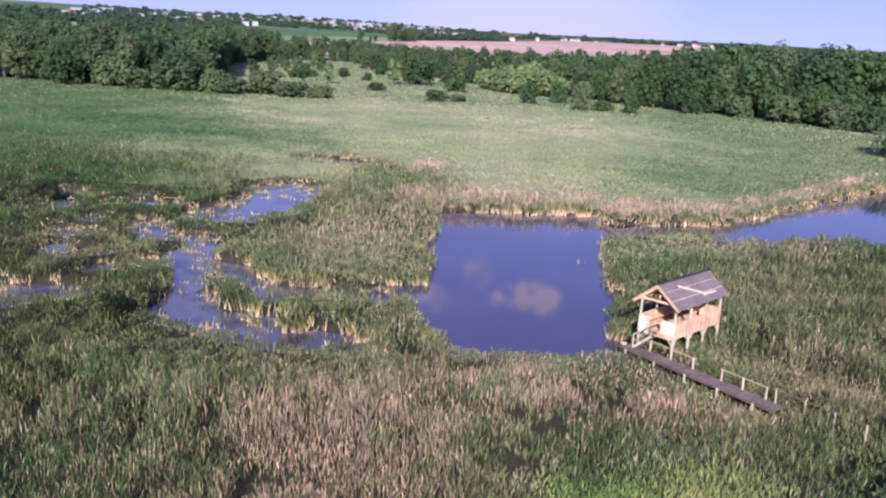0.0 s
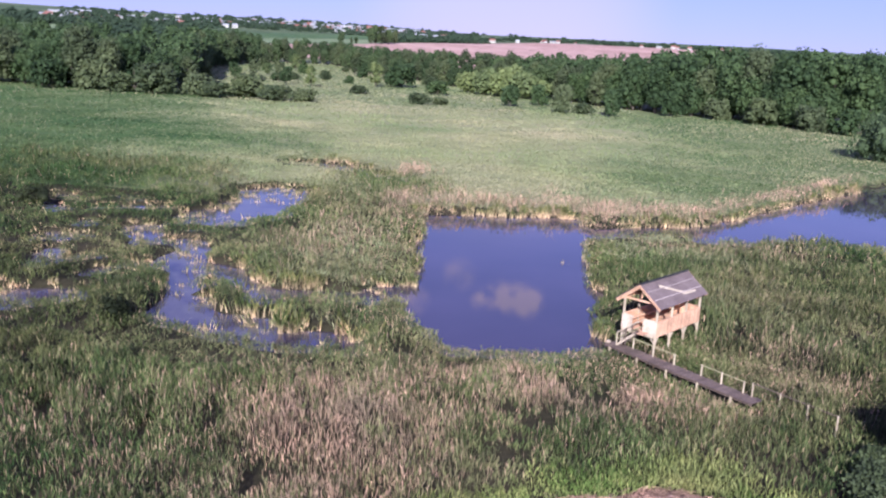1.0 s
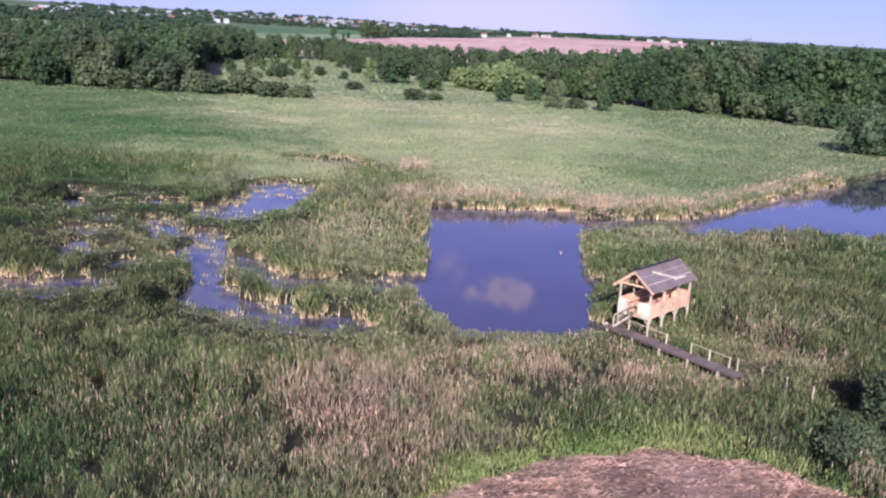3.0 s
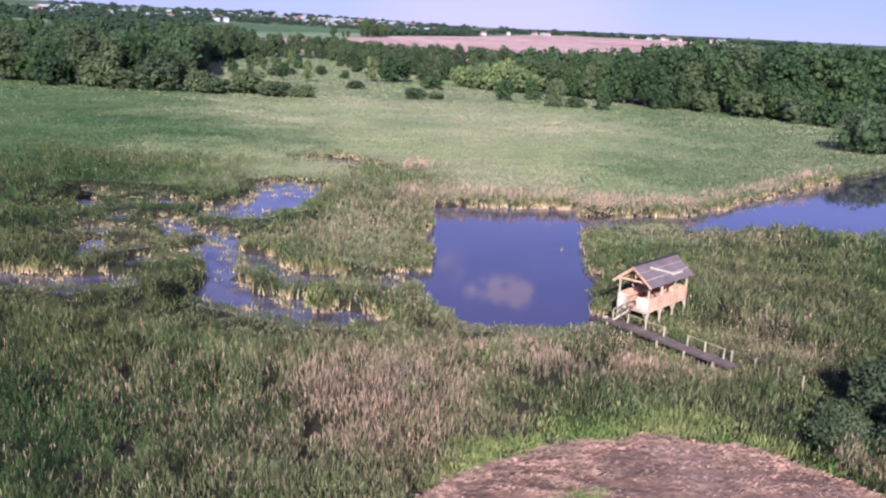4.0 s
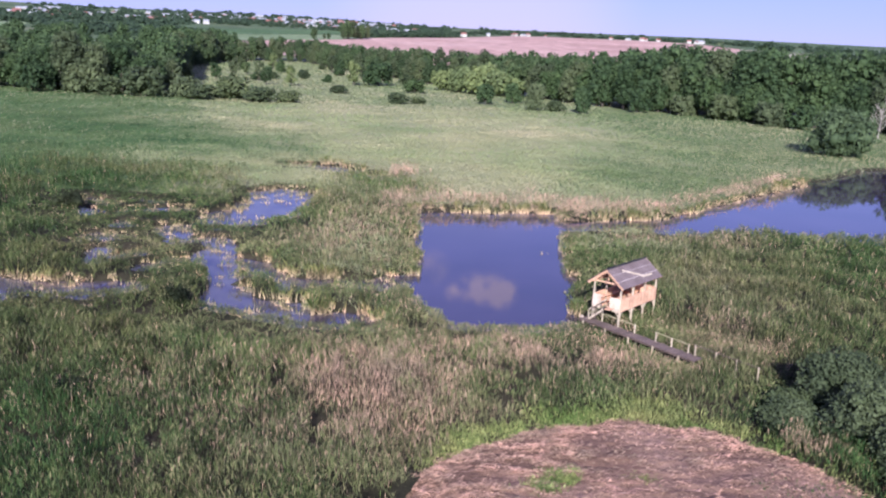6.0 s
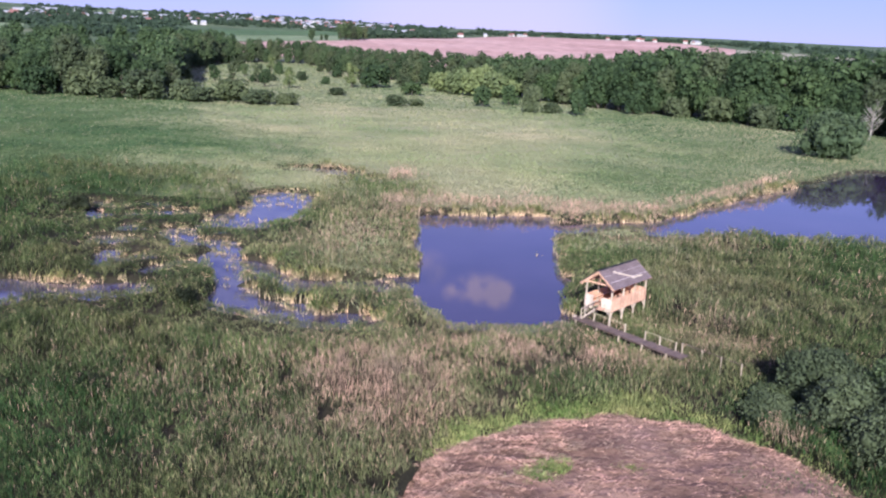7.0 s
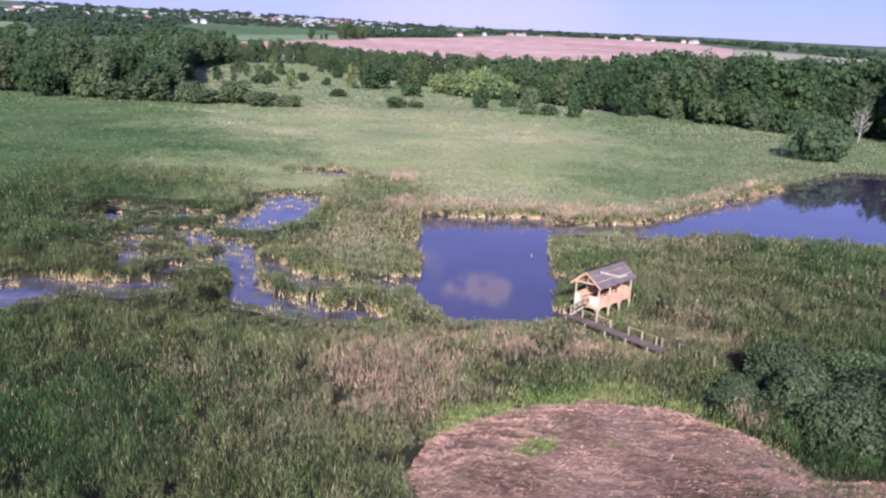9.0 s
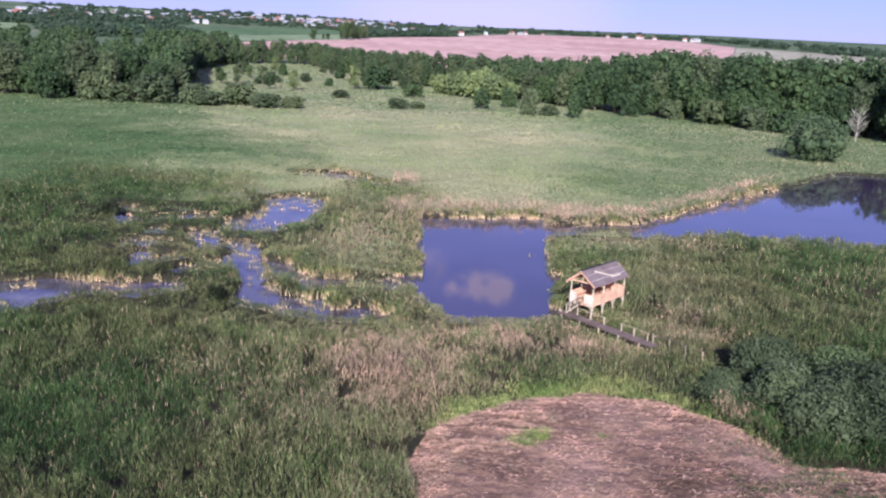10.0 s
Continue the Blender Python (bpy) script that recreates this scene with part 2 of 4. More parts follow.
M_WATER, pn, pl, pb = material("pond_water")
pv = place_coord(pn)
murk = noise_node(pn, pl, 0.06, 3, pv)
deep = ramp(pn, pl, murk, ((0.35, (0.028, 0.019, 0.038)), (0.65, (0.052, 0.036, 0.064))))
west = pn.new("ShaderNodeSeparateXYZ")
pl.new(pv, west.inputs[0])
shallow = pn.new("ShaderNodeMapRange")
shallow.inputs[1].default_value, shallow.inputs[2].default_value = -3.0, -12.0
pl.new(west.outputs["X"], shallow.inputs[0])
weed = blend(pn, pl, "MULTIPLY", 1.0, ramp(pn, pl, noise_node(pn, pl, 0.35, 5, pv, 0.65), ((0.38, (0, 0, 0)), (0.7, (1, 1, 1)))), shallow.outputs[0])
pl.new(blend(pn, pl, "MIX", weed, deep, (0.15, 0.13, 0.115)), pb.inputs["Base Color"])
pb.inputs["Roughness"].default_value, pb.inputs["IOR"].default_value = 0.03, 1.62
relief(pn, pl, pb, noise_node(pn, pl, 1.6, 3, pv), 0.05, 0.01)


# ---- plan of the land ----
rng = np.random.default_rng(7)


def lattice(seed):
    return np.random.default_rng(seed).random((256, 256))


GRAINS = [lattice(s) for s in range(6)]


def vnoise(x, y, size, k=0):
    """Smooth value noise, 0 to 1, with cells of that size."""
    g = GRAINS[k]
    u, v = np.asarray(x) / size + 1000.3, np.asarray(y) / size + 1000.7
    i, j = np.floor(u).astype(int), np.floor(v).astype(int)
    f, h = u - i, v - j
    f, h = f * f * (3 - 2 * f), h * h * (3 - 2 * h)
    a, b = g[i % 256, j % 256], g[(i + 1) % 256, j % 256]
    c, d = g[i % 256, (j + 1) % 256], g[(i + 1) % 256, (j + 1) % 256]
    return (a * (1 - f) + b * f) * (1 - h) + (c * (1 - f) + d * f) * h


def smooth(lo, hi, v):
    t = np.clip((v - lo) / (hi - lo), 0, 1)
    return t * t * (3 - 2 * t)


def capsule(x, y, ax, ay, bx, by, r):
    dx, dy = bx - ax, by - ay
    t = np.clip(((x - ax) * dx + (y - ay) * dy) / (dx * dx + dy * dy), 0, 1)
    return np.hypot(x - ax - t * dx, y - ay - t * dy) - r


def shore(x, y):
    """Metres to the nearest water; negative over water."""
    x, y = np.asarray(x, float), np.asarray(y, float)
    wob = (vnoise(x, y, 3.2, 0) - 0.5) * 2.6 + (vnoise(x, y, 1.1, 1) - 0.5) * 1.3
    # the open pond, wider towards its far side
    right = 13.2 + (y - 58) * 0.112
    left = -1.4 + 4.2 * smooth(64, 52, y) ** 1.5
    pond = np.maximum(np.maximum(left - x, x - right), np.maximum(52.6 - y, y - 100.5 - 0.12 * (x - 2)))
    # the long pond beyond, cut by two banks
    far = np.maximum(np.maximum(y - (99.0 + 1.06 * (x - 29)), 88.0 + 2.5 * smooth(70, 40, x) - y), np.maximum(27 - x, y - 162))
    far = np.maximum(far, x - 135)
    neck = capsule(x, y, 16, 93.0, 33, 99.0, 3.0)
    pools = capsule(x, y, -16.9, 61.0, -16.0, 56.8, 2.6)
    for ax, ay, bx, by, r in ((-15.0, 57.0, -11.5, 55.4, 2.8), (-11.5, 54.9, -3.4, 53.2, 2.2),
                              (-25.0, 79.0, -22.0, 79.6, 1.7), (-22.4, 80.0, -18.7, 67.0, 1.7), (-18.7, 67.0, -17.2, 60.0, 1.7),
                              (-17.8, 71.2, -11.8, 63.9, 1.3), (-11.8, 63.6, -6.0, 64.0, 1.7), (-6.0, 64.2, -0.6, 66.6, 2.0),
                              (-20.4, 92.0, -19.0, 105.5, 4.7), (-22.0, 108.0, -20.2, 110.0, 3.0), (-24.2, 94.0, -22.5, 90.0, 2.6),
                              (-20.5, 136.0, -16.0, 136.0, 2.6), (-16.0, 133.5, -9.5, 128.0, 2.4),
                              (-37.0, 59.8, -26.4, 60.4, 2.7), (-44.0, 57.2, -37.0, 56.6, 4.0),
                              (-43.2, 98.4, -39.6, 97.0, 1.5), (-36.0, 94.0, -30.4, 94.6, 1.5), (-28.2, 85.0, -26.8, 81.8, 1.7),
                              (-34.9, 79.0, -32.0, 79.4, 1.2), (-31.0, 69.0, -28.0, 72.4, 1.1), (-24.2, 70.6, -22.4, 69.0, 1.2), (-26.0, 88.0, -25.0, 92.0, 1.5)):
        pools = np.minimum(pools, capsule(x, y, ax, ay, bx, by, r))
    # open holes in the boggy stand beside the channel
    bog = (0.70 - vnoise(x, y, 2.8, 4)) * 7 + 1.6 * np.maximum(0, capsule(x, y, -38, 94, -25, 74, 7.5))
    pools = np.minimum(pools, bog)
    broken = pools - 0.35 + (vnoise(x, y, 2.6, 2) - 0.44) * 2.2
    return np.minimum(np.minimum(np.minimum(pond, far) + wob * 0.55, neck + wob * 0.4), broken + wob * 0.3)


def green_share(x, y):
    """Share of deep green plants among the paler ones; their darkness also dims the view's sides."""
    turn = x / (y + 22)
    drift = (vnoise(x, y, 22, 1) - 0.5) * 0.16 + (vnoise(x, y, 8, 4) - 0.5) * 0.1 + (vnoise(x, y, 3.5, 2) - 0.5) * 0.1
    west = np.where(y > 92, 0.95, 0.85) * smooth(-0.09 - 0.05 * (y < 52) + 0.09 * smooth(34, 25, y), -0.38 + 0.06 * (y < 92), turn + drift)
    east = np.where(y < 104, 0.6 + 0.25 * smooth(54, 45, y), 0.62) * smooth(0.17, 0.36, turn + drift + 0.05 * (y > 104))
    spit = np.exp(-((x - 24) / 9) ** 2 - ((y - 90) / 8) ** 2)
    return (west + east * (1 - spit)) * smooth(330, 270, y) * (1 - 0.3 * smooth(235, 270, y)) + 0.38 * smooth(235, 300, y)


def clearing(x, y):
    """Metres to the mown clearing; negative on it."""
    a = np.hypot(x - 11.5, (y - 23.0) / 1.03) - 12.0
    b = capsule(x, y, 12, 19, 44, 13.5, 8.4)
    return np.minimum(a, b) + (vnoise(x, y, 2.5, 3) - 0.5) * 1.2


def land(x, y):
    """The height of the ground."""
    x, y = np.asarray(x, float), np.asarray(y, float)
    r = np.hypot(x, y)
    az = np.arctan2(x, np.maximum(y, 1.0))
    rise = 0.0265 * np.maximum(0, r - 430) * smooth(150, 500, y)
    rise = np.minimum(rise, 50 + 0.003 * r)
    rise = rise * (1 + 0.22 * smooth(0.08, -0.25, az) * smooth(700, 2000, r))
    rise = rise + (vnoise(x, y, 500, 4) - 0.5) * 10 * smooth(700, 2500, r)
    near = 0.22 + 0.22 * vnoise(x, y, 6, 5) + 0.10 * vnoise(x, y, 1.7, 4)
    near = near + 0.25 * smooth(1.0, -2.0, clearing(x, y))
    return near * smooth(-1.0, 0.8, shore(x, y)) - 0.8 * smooth(0.6, -2.0, shore(x, y)) + rise


# ---- mesh helpers ----
def mesh_object(name, verts, faces, mat, attr=None, smooth_shade=False):
    """One mesh from arrays: verts n x 3, faces m x k."""
    me = bpy.data.meshes.new(name)
    verts, faces = np.ascontiguousarray(verts, dtype=np.float32), np.ascontiguousarray(faces, dtype=np.int32)
    k = faces.shape[1]
    me.vertices.add(len(verts))
    me.vertices.foreach_set("co", verts.ravel())
    me.loops.add(faces.size)
    me.loops.foreach_set("vertex_index", faces.ravel())
    me.polygons.add(len(faces))
    me.polygons.foreach_set("loop_start", np.arange(0, faces.size, k, dtype=np.int32))
    me.polygons.foreach_set("loop_total", np.full(len(faces), k, dtype=np.int32))
    me.polygons.foreach_set("use_smooth", np.full(len(faces), smooth_shade))
    if attr is not None:
        a = me.attributes.new("rise", "FLOAT", "POINT")
        a.data.foreach_set("value", np.ascontiguousarray(attr, dtype=np.float32))
    me.update(calc_edges=True)
    me.materials.append(mat)
    return new(name, me)


def part(name, bm, mat, parent, label=""):
    me = bpy.data.meshes.new(name)
    bm.to_mesh(me)
    bm.free()
    me.materials.append(mat)
    ob = new(name, me)
    ob.parent = parent
    return tagged(ob, label)


def empty(name, m):
    ob = new(name)
    ob.matrix_world = m
    return ob


def box(sx, sy, sz, at=(0, 0, 0), bevel=0.01, turn=None):
    """A bevelled box centred on at."""
    bm = bmesh.new()
    bmesh.ops.create_cube(bm, size=1.0)
    bmesh.ops.scale(bm, vec=(sx, sy, sz), verts=bm.verts)
    if bevel:
        bmesh.ops.bevel(bm, geom=bm.edges, offset=min(bevel, 0.3 * min(sx, sy, sz)), segments=1, affect="EDGES")
    m = Matrix.Translation(at) @ (turn if turn else Matrix())
    bmesh.ops.transform(bm, matrix=m, verts=bm.verts)
    return bm


def bar(a, b, w, d, bevel=0.01):
    """A squared timber from a to b."""
    a, b = Vector(a), Vector(b)
    turn = (b - a).to_track_quat("Z", "Y").to_matrix().to_4x4()
    bm = bmesh.new()
    bmesh.ops.create_cube(bm, size=1.0)
    bmesh.ops.scale(bm, vec=(w, d, (b - a).length), verts=bm.verts)
    if bevel:
        bmesh.ops.bevel(bm, geom=bm.edges, offset=min(bevel, 0.3 * min(w, d)), segments=1, affect="EDGES")
    bmesh.ops.transform(bm, matrix=Matrix.Translation((a + b) / 2) @ turn, verts=bm.verts)
    return bm


def pole(a, b, r0, r1, sides=8):
    """A round pole, thinner at b, not quite even."""
    a, b = Vector(a), Vector(b)
    turn = (b - a).to_track_quat("Z", "Y").to_matrix().to_4x4()
    bm = bmesh.new()
    bmesh.ops.create_cone(bm, cap_ends=True, segments=sides, radius1=r0, radius2=r1, depth=(b - a).length)
    bmesh.ops.transform(bm, matrix=Matrix.Translation((a + b) / 2) @ turn, verts=bm.verts)
    return bm


# ---- ground and water ----
def axis(lo, dense_lo, dense_hi, hi, step, grow):
    mid = np.arange(dense_lo, dense_hi + step / 2, step)
    out, v, s = [], dense_hi, step
    while v < hi:
        s *= grow
        v += s
        out.append(min(v, hi))
    low, v, s = [], dense_lo, step
    while v > lo:
        s *= grow
        v -= s
        low.append(max(v, lo))
    return np.array(low[::-1] + list(mid) + out)


gx, gy = axis(-4600, -62, 112, 4600, 0.9, 1.13), axis(-900, 8, 165, 4700, 0.9, 1.09)
X, Y = np.meshgrid(gx, gy, indexing="ij")
gv = np.stack([X.ravel(), Y.ravel(), land(X, Y).ravel()], 1)
idx = np.arange(X.size).reshape(X.shape)
gf = np.stack([idx[:-1, :-1].ravel(), idx[1:, :-1].ravel(), idx[1:, 1:].ravel(), idx[:-1, 1:].ravel()], 1)
ground = mesh_object("ground", gv, gf, M_MARSH, green_share(gv[:, 0], gv[:, 1]), True)
ground.data.materials.append(M_HILL)
ground.data.materials.append(M_TURF)
cx, cy = gv[gf].mean(1)[:, 0], gv[gf].mean(1)[:, 1]
turf = (cy > 104) & (shore(cx, cy) > 2.2)
ground.data.polygons.foreach_set("material_index", np.where(cy > 620, 1, np.where(turf, 2, 0)).astype(np.int32))
tagged(ground, "dark marsh soil and rising green hills", "ground", kind="structure")

# the mown clearing: a sheet of cut litter that follows the edge of the reeds
rings, spokes = 84, 240
ang = np.linspace(0, 2 * math.pi, spokes, endpoint=False)
reach = np.full(spokes, 0.4)
for step in np.arange(0.5, 46, 0.15):
    reach = np.where((reach >= step - 0.16) & (clearing(10.8 + step * np.cos(ang), 20 + step * np.sin(ang)) < 0.2), step, reach)
q = (np.arange(1, rings + 1) / rings)[:, None] * reach[None]
px, py = 10.8 + q * np.cos(ang)[None], 20 + q * np.sin(ang)[None]
pz = land(px, py) + 0.12 + 0.22 * vnoise(px * 0.4, py * 1.5, 0.55, 1) * (0.4 + vnoise(px, py, 2.5, 0))
cv = np.concatenate([np.dstack([px, py, pz]).reshape(-1, 3), [[10.8, 20, float(land(10.8, 20)) + 0.05]]])
i = np.arange(rings * spokes).reshape(rings, spokes)
j = np.roll(i, -1, axis=1)
cf = np.stack([i[:-1].ravel(), i[1:].ravel(), j[1:].ravel(), j[:-1].ravel()], 1)
tagged(mesh_object("clearing", cv[:-1], cf, M_BARE, smooth_shade=True), "mown round clearing of pinkish reed litter", "ground", kind="structure")

# a dark soil-coloured sheet that paints a soft shadow at the clearing's edge
ring = np.linspace(0, 2 * math.pi, 28, endpoint=False)
edge = 1 + 0.25 * np.sin(3 * ring + 0.6) + 0.12 * np.sin(7 * ring)
shade_pts = [(-0.6, 27.4)] + [(-0.6 + 0.7 * f * e * math.cos(q), 27.4 + 1.9 * f * e * math.sin(q)) for f in (0.5, 1.0) for q, e in zip(ring, edge)]
pv = np.array([(u, v, float(land(u, v)) + 0.42) for u, v in shade_pts])
pf = [(0, 1 + k, 1 + (k + 1) % 28) for k in range(28)]
for k in range(28):
    u, v = 1 + k, 1 + (k + 1) % 28
    pf += [(u, u + 28, v + 28), (u, v + 28, v)]
tagged(mesh_object("peat_hollow", pv, np.array(pf), M_MARSH, smooth_shade=True), "dark sheet painting a soft shadow at the clearing's edge", "ground", kind="structure")

wv = np.array([(-70, 30, 0), (150, 30, 0), (150, 180, 0), (-70, 180, 0)], float)
tagged(mesh_object("water", wv, np.array([[0, 1, 2, 3]]), M_WATER), "still dark pond water reflecting blue sky", "water", kind="structure")


def field(name, stops, mat, label, lift=0.5, n=36):
    """A field laid over the land. stops: bearing in degrees, near and far edge in metres."""
    az = np.linspace(stops[0][0], stops[-1][0], 90)
    near, far = (np.interp(az, [s[0] for s in stops], [s[k] for s in stops]) for k in (1, 2))
    r = near[:, None] + (far - near)[:, None] * np.linspace(0, 1, n)[None]
    px, py = r * np.sin(np.radians(az))[:, None], r * np.cos(np.radians(az))[:, None] - 15
    i = np.arange(90 * n).reshape(90, n)
    f = np.stack([i[:-1, :-1].ravel(), i[1:, :-1].ravel(), i[1:, 1:].ravel(), i[:-1, 1:].ravel()], 1)
    return tagged(mesh_object(name, np.dstack([px, py, land(px, py) + lift]).reshape(-1, 3), f, mat, smooth_shade=True), label, "field", kind="structure")


field("field_1", ((-16, 740, 850), (-13.8, 690, 850), (-5.9, 640, 1060), (-3.7, 620, 1180), (0.8, 600, 1390), (5, 600, 1800), (9, 610, 2050), (12, 620, 1980), (16, 620, 1720), (19, 620, 1520)), M_PLOUGH, "wide pale pink stubble field on a rise")
field("field_2", ((-15.5, 858, 1010), (-7.2, 1020, 1200), (-5.0, 1090, 1290)), M_CROP, "bright green crop field before the town")
field("field_3", ((-15.5, 1020, 1190), (-7.2, 1215, 1430), (-5.0, 1300, 1530)), M_PASTURE, "darker green pasture before the town")
field("field_4", ((19.05, 620, 1520), (23, 630, 1400), (29, 640, 1230)), M_STUBBLE, "pale greenish stubble field beside the pink one")
field("field_5", ((-29, 1010, 1190), (-24.2, 1030, 1200)), M_CROP, "green meadow on the hillside")
field("field_6", ((-22.5, 1215, 1275), (-17, 1240, 1340)), M_PASTURE, "grey-green pasture below the town")
field("field_7", ((-22, 1880, 2330), (-18, 1960, 2300), (-15, 2150, 2330)), M_CROP, "green hilltop meadow above the town")

# ---- the observation hut ----
H = pose(15.35, 53.1, 0, 0, 0, 47.5)  # local x along the ridge, local -y towards the boardwalk's end; origin: corner by the boardwalk
HUT_L, HUT_W, FLOOR, TOP, PLATE, RIDGE = 5.65, 2.5, 2.1, 2.84, 3.96, 5.03


def build_hut():
    hut = tagged(empty("observation_hut", H), "raised wooden bird-watching hut with grey felt gable roof", "hut")
    xs = [0.06 + i * (HUT_L - 0.12) / 3 for i in range(4)]
    for x in xs:
        for y in (0.06, HUT_W - 0.06):
            part("post", bar((x, y, -0.6), (x, y, PLATE), 0.13, 0.13, 0.02), M_POST, hut)
    for y in (0.06, HUT_W - 0.06):
        part("wall_plate", bar((-0.3, y, PLATE + 0.06), (HUT_L + 0.08, y, PLATE + 0.06), 0.12, 0.12), M_NEW, hut)
        part("floor_beam", bar((-0.05, y, FLOOR - 0.14), (HUT_L + 0.05, y, FLOOR - 0.14), 0.10, 0.16), M_POST, hut)
        for x0, x1 in zip(xs, xs[1:]):
            for a, s in ((x0, 1), (x1, -1)):
                part("brace", bar((a, y, FLOOR - 0.72), (a + s * 0.42, y, FLOOR - 0.2), 0.07, 0.07), M_POST, hut)
    for x in xs:
        part("tie_beam", bar((x, 0.13, PLATE + 0.05), (x, HUT_W - 0.13, PLATE + 0.05), 0.08, 0.12), M_NEW, hut)
        part("joist", bar((x, 0, FLOOR - 0.24), (x, HUT_W, FLOOR - 0.24), 0.09, 0.12), M_POST, hut)
    for x in (0.06, HUT_L - 0.06):
        for y, s in ((0.06, 1), (HUT_W - 0.06, -1)):
            part("brace", bar((x, y, FLOOR - 0.72), (x, y + s * 0.42, FLOOR - 0.2), 0.07, 0.07), M_POST, hut)
    # floor planks run across
    n = 26
    for i in range(n):
        w = HUT_L / n
        part("floor_plank", box(w - 0.012, HUT_W, 0.035, ((i + 0.5) * w, HUT_W / 2, FLOOR - 0.02), 0.005), M_NEW, hut)
    # upright boards of the breastwork
    hgt = TOP - FLOOR + 0.22
    n = 26
    for i in range(n):
        w = HUT_L / n
        for y in (-0.015, HUT_W + 0.015):
            dz = 0.03 * math.sin(i * 2.7)
            part("board", box(w - 0.008, 0.022, hgt + dz, ((i + 0.5) * w, y, FLOOR - 0.2 + hgt / 2 + dz / 2), 0.004), M_NEW, hut)
    n = 13
    for i in range(n):
        w = HUT_W / n
        y = (i + 0.5) * w
        part("board", box(0.022, w - 0.008, hgt, (HUT_L + 0.015, y, FLOOR - 0.2 + hgt / 2), 0.004), M_NEW, hut)
        if not 0.95 < y < 1.65:
            part("board", box(0.022, w - 0.004, hgt, (-0.015, y, FLOOR - 0.2 + hgt / 2), 0.004), M_PALE, hut, "pale front board")
    for y in (0.02, HUT_W - 0.02):
        part("top_rail", bar((0, y, TOP + 0.03), (HUT_L, y, TOP + 0.03), 0.04, 0.12), M_NEW, hut)
    part("top_rail", bar((HUT_L - 0.02, 0, TOP + 0.032), (HUT_L - 0.02, HUT_W, TOP + 0.032), 0.04, 0.12), M_NEW, hut)
    part("top_rail", bar((0.02, 0, TOP + 0.034), (0.02, 0.97, TOP + 0.034), 0.04, 0.12), M_PALE, hut)
    part("top_rail", bar((0.02, 1.68, TOP + 0.034), (0.02, HUT_W, TOP + 0.034), 0.04, 0.12), M_PALE, hut)
    # bench along the far wall
    part("bench", box(HUT_L - 0.6, 0.36, 0.05, (HUT_L / 2, HUT_W - 0.3, FLOOR + 0.45), 0.01), M_NEW, hut)
    # rafters, gable frame and felt roof
    over, eave = 0.36, 0.36
    mid = HUT_W / 2
    slope = (RIDGE - PLATE - 0.12) / mid
    drop = eave * slope
    for i in range(6):
        low = 0.07
        x = -over + 0.06 + i * (HUT_L + over + 0.1 - 0.12) / 5
        for s in (-1, 1):
            part("rafter", bar((x, mid + s * (mid + eave - 0.06), PLATE + 0.14 - drop - low), (x, mid, RIDGE - low), 0.06, 0.11), M_NEW, hut)
    for x in (0.06, HUT_L - 0.06):
        part("king_post", bar((x, mid, PLATE + 0.2), (x, mid, RIDGE - 0.05), 0.08, 0.08), M_NEW, hut)
    for s in (-1, 1):
        length = math.hypot(mid + eave, (mid + eave) * slope)
        tilt = math.atan(slope)
        edge = mid + s * (mid + eave)
        cen = ((HUT_L - over + 0.1) / 2, (edge + mid) / 2, (PLATE + 0.12 - drop + RIDGE) / 2 + 0.085)
        turn = Matrix.Rotation(-s * tilt, 4, "X")
        sheet = part("roof_sheet", box(HUT_L + over + 0.1, length + 0.06, 0.035, cen, 0.006, turn), M_FELT, hut, "weathered grey roofing felt")
        for k, f in enumerate((0.34, 0.68)):
            y = mid + s * (mid + eave) * f
            z = RIDGE - (mid + eave) * f * slope + 0.128
            part("lath", box(HUT_L + over, 0.05, 0.02, ((HUT_L - over + 0.1) / 2, y, z), 0.004, turn), M_LATH, sheet, "thin pale lath")
        part("barge_board", bar((-over - 0.02, edge, PLATE + 0.14 - drop), (-over - 0.02, mid, RIDGE + 0.06), 0.03, 0.075), M_NEW, hut)
        part("barge_board", bar((HUT_L + 0.12, edge, PLATE + 0.14 - drop), (HUT_L + 0.12, mid, RIDGE + 0.06), 0.03, 0.075), M_NEW, hut)
    part("ridge_cap", bar((-over, mid, RIDGE + 0.13), (HUT_L + 0.1, mid, RIDGE + 0.13), 0.2, 0.05), M_TAR, hut, "black felt ridge strip")
    part("felt_edge", bar((-over - 0.03, HUT_W + eave + 0.03, PLATE + 0.25 - drop), (-over - 0.03, mid, RIDGE + 0.16), 0.07, 0.05), M_TAR, hut, "black felt edge turned over the gable")
    # a pale strip of torn felt lies askew on the sunny slope
    def strip(x0, f0, x1, f1, wide):
        bm = bmesh.new()
        a, b = Vector((x0, f0 * (mid + eave))), Vector((x1, f1 * (mid + eave)))
        side = Vector((-(b - a).y, (b - a).x)).normalized() * wide / 2
        ring = []
        for up in (0.112, 0.135):
            for q in (a - side, b - side * 0.7, b + side * 0.8, a + side):
                ring.append(bm.verts.new((q.x, mid - q.y, RIDGE - q.y * slope + up)))
        for k in ((3, 2, 1, 0), (4, 5, 6, 7), (0, 1, 5, 4), (1, 2, 6, 5), (2, 3, 7, 6), (3, 0, 4, 7)):
            bm.faces.new([ring[q] for q in k])
        bmesh.ops.recalc_face_normals(bm, faces=bm.faces)
        return bm

    part("loose_lath", strip(1.35, 0.24, 3.3, 0.70, 0.16), M_POST, hut, "pale board lying askew")
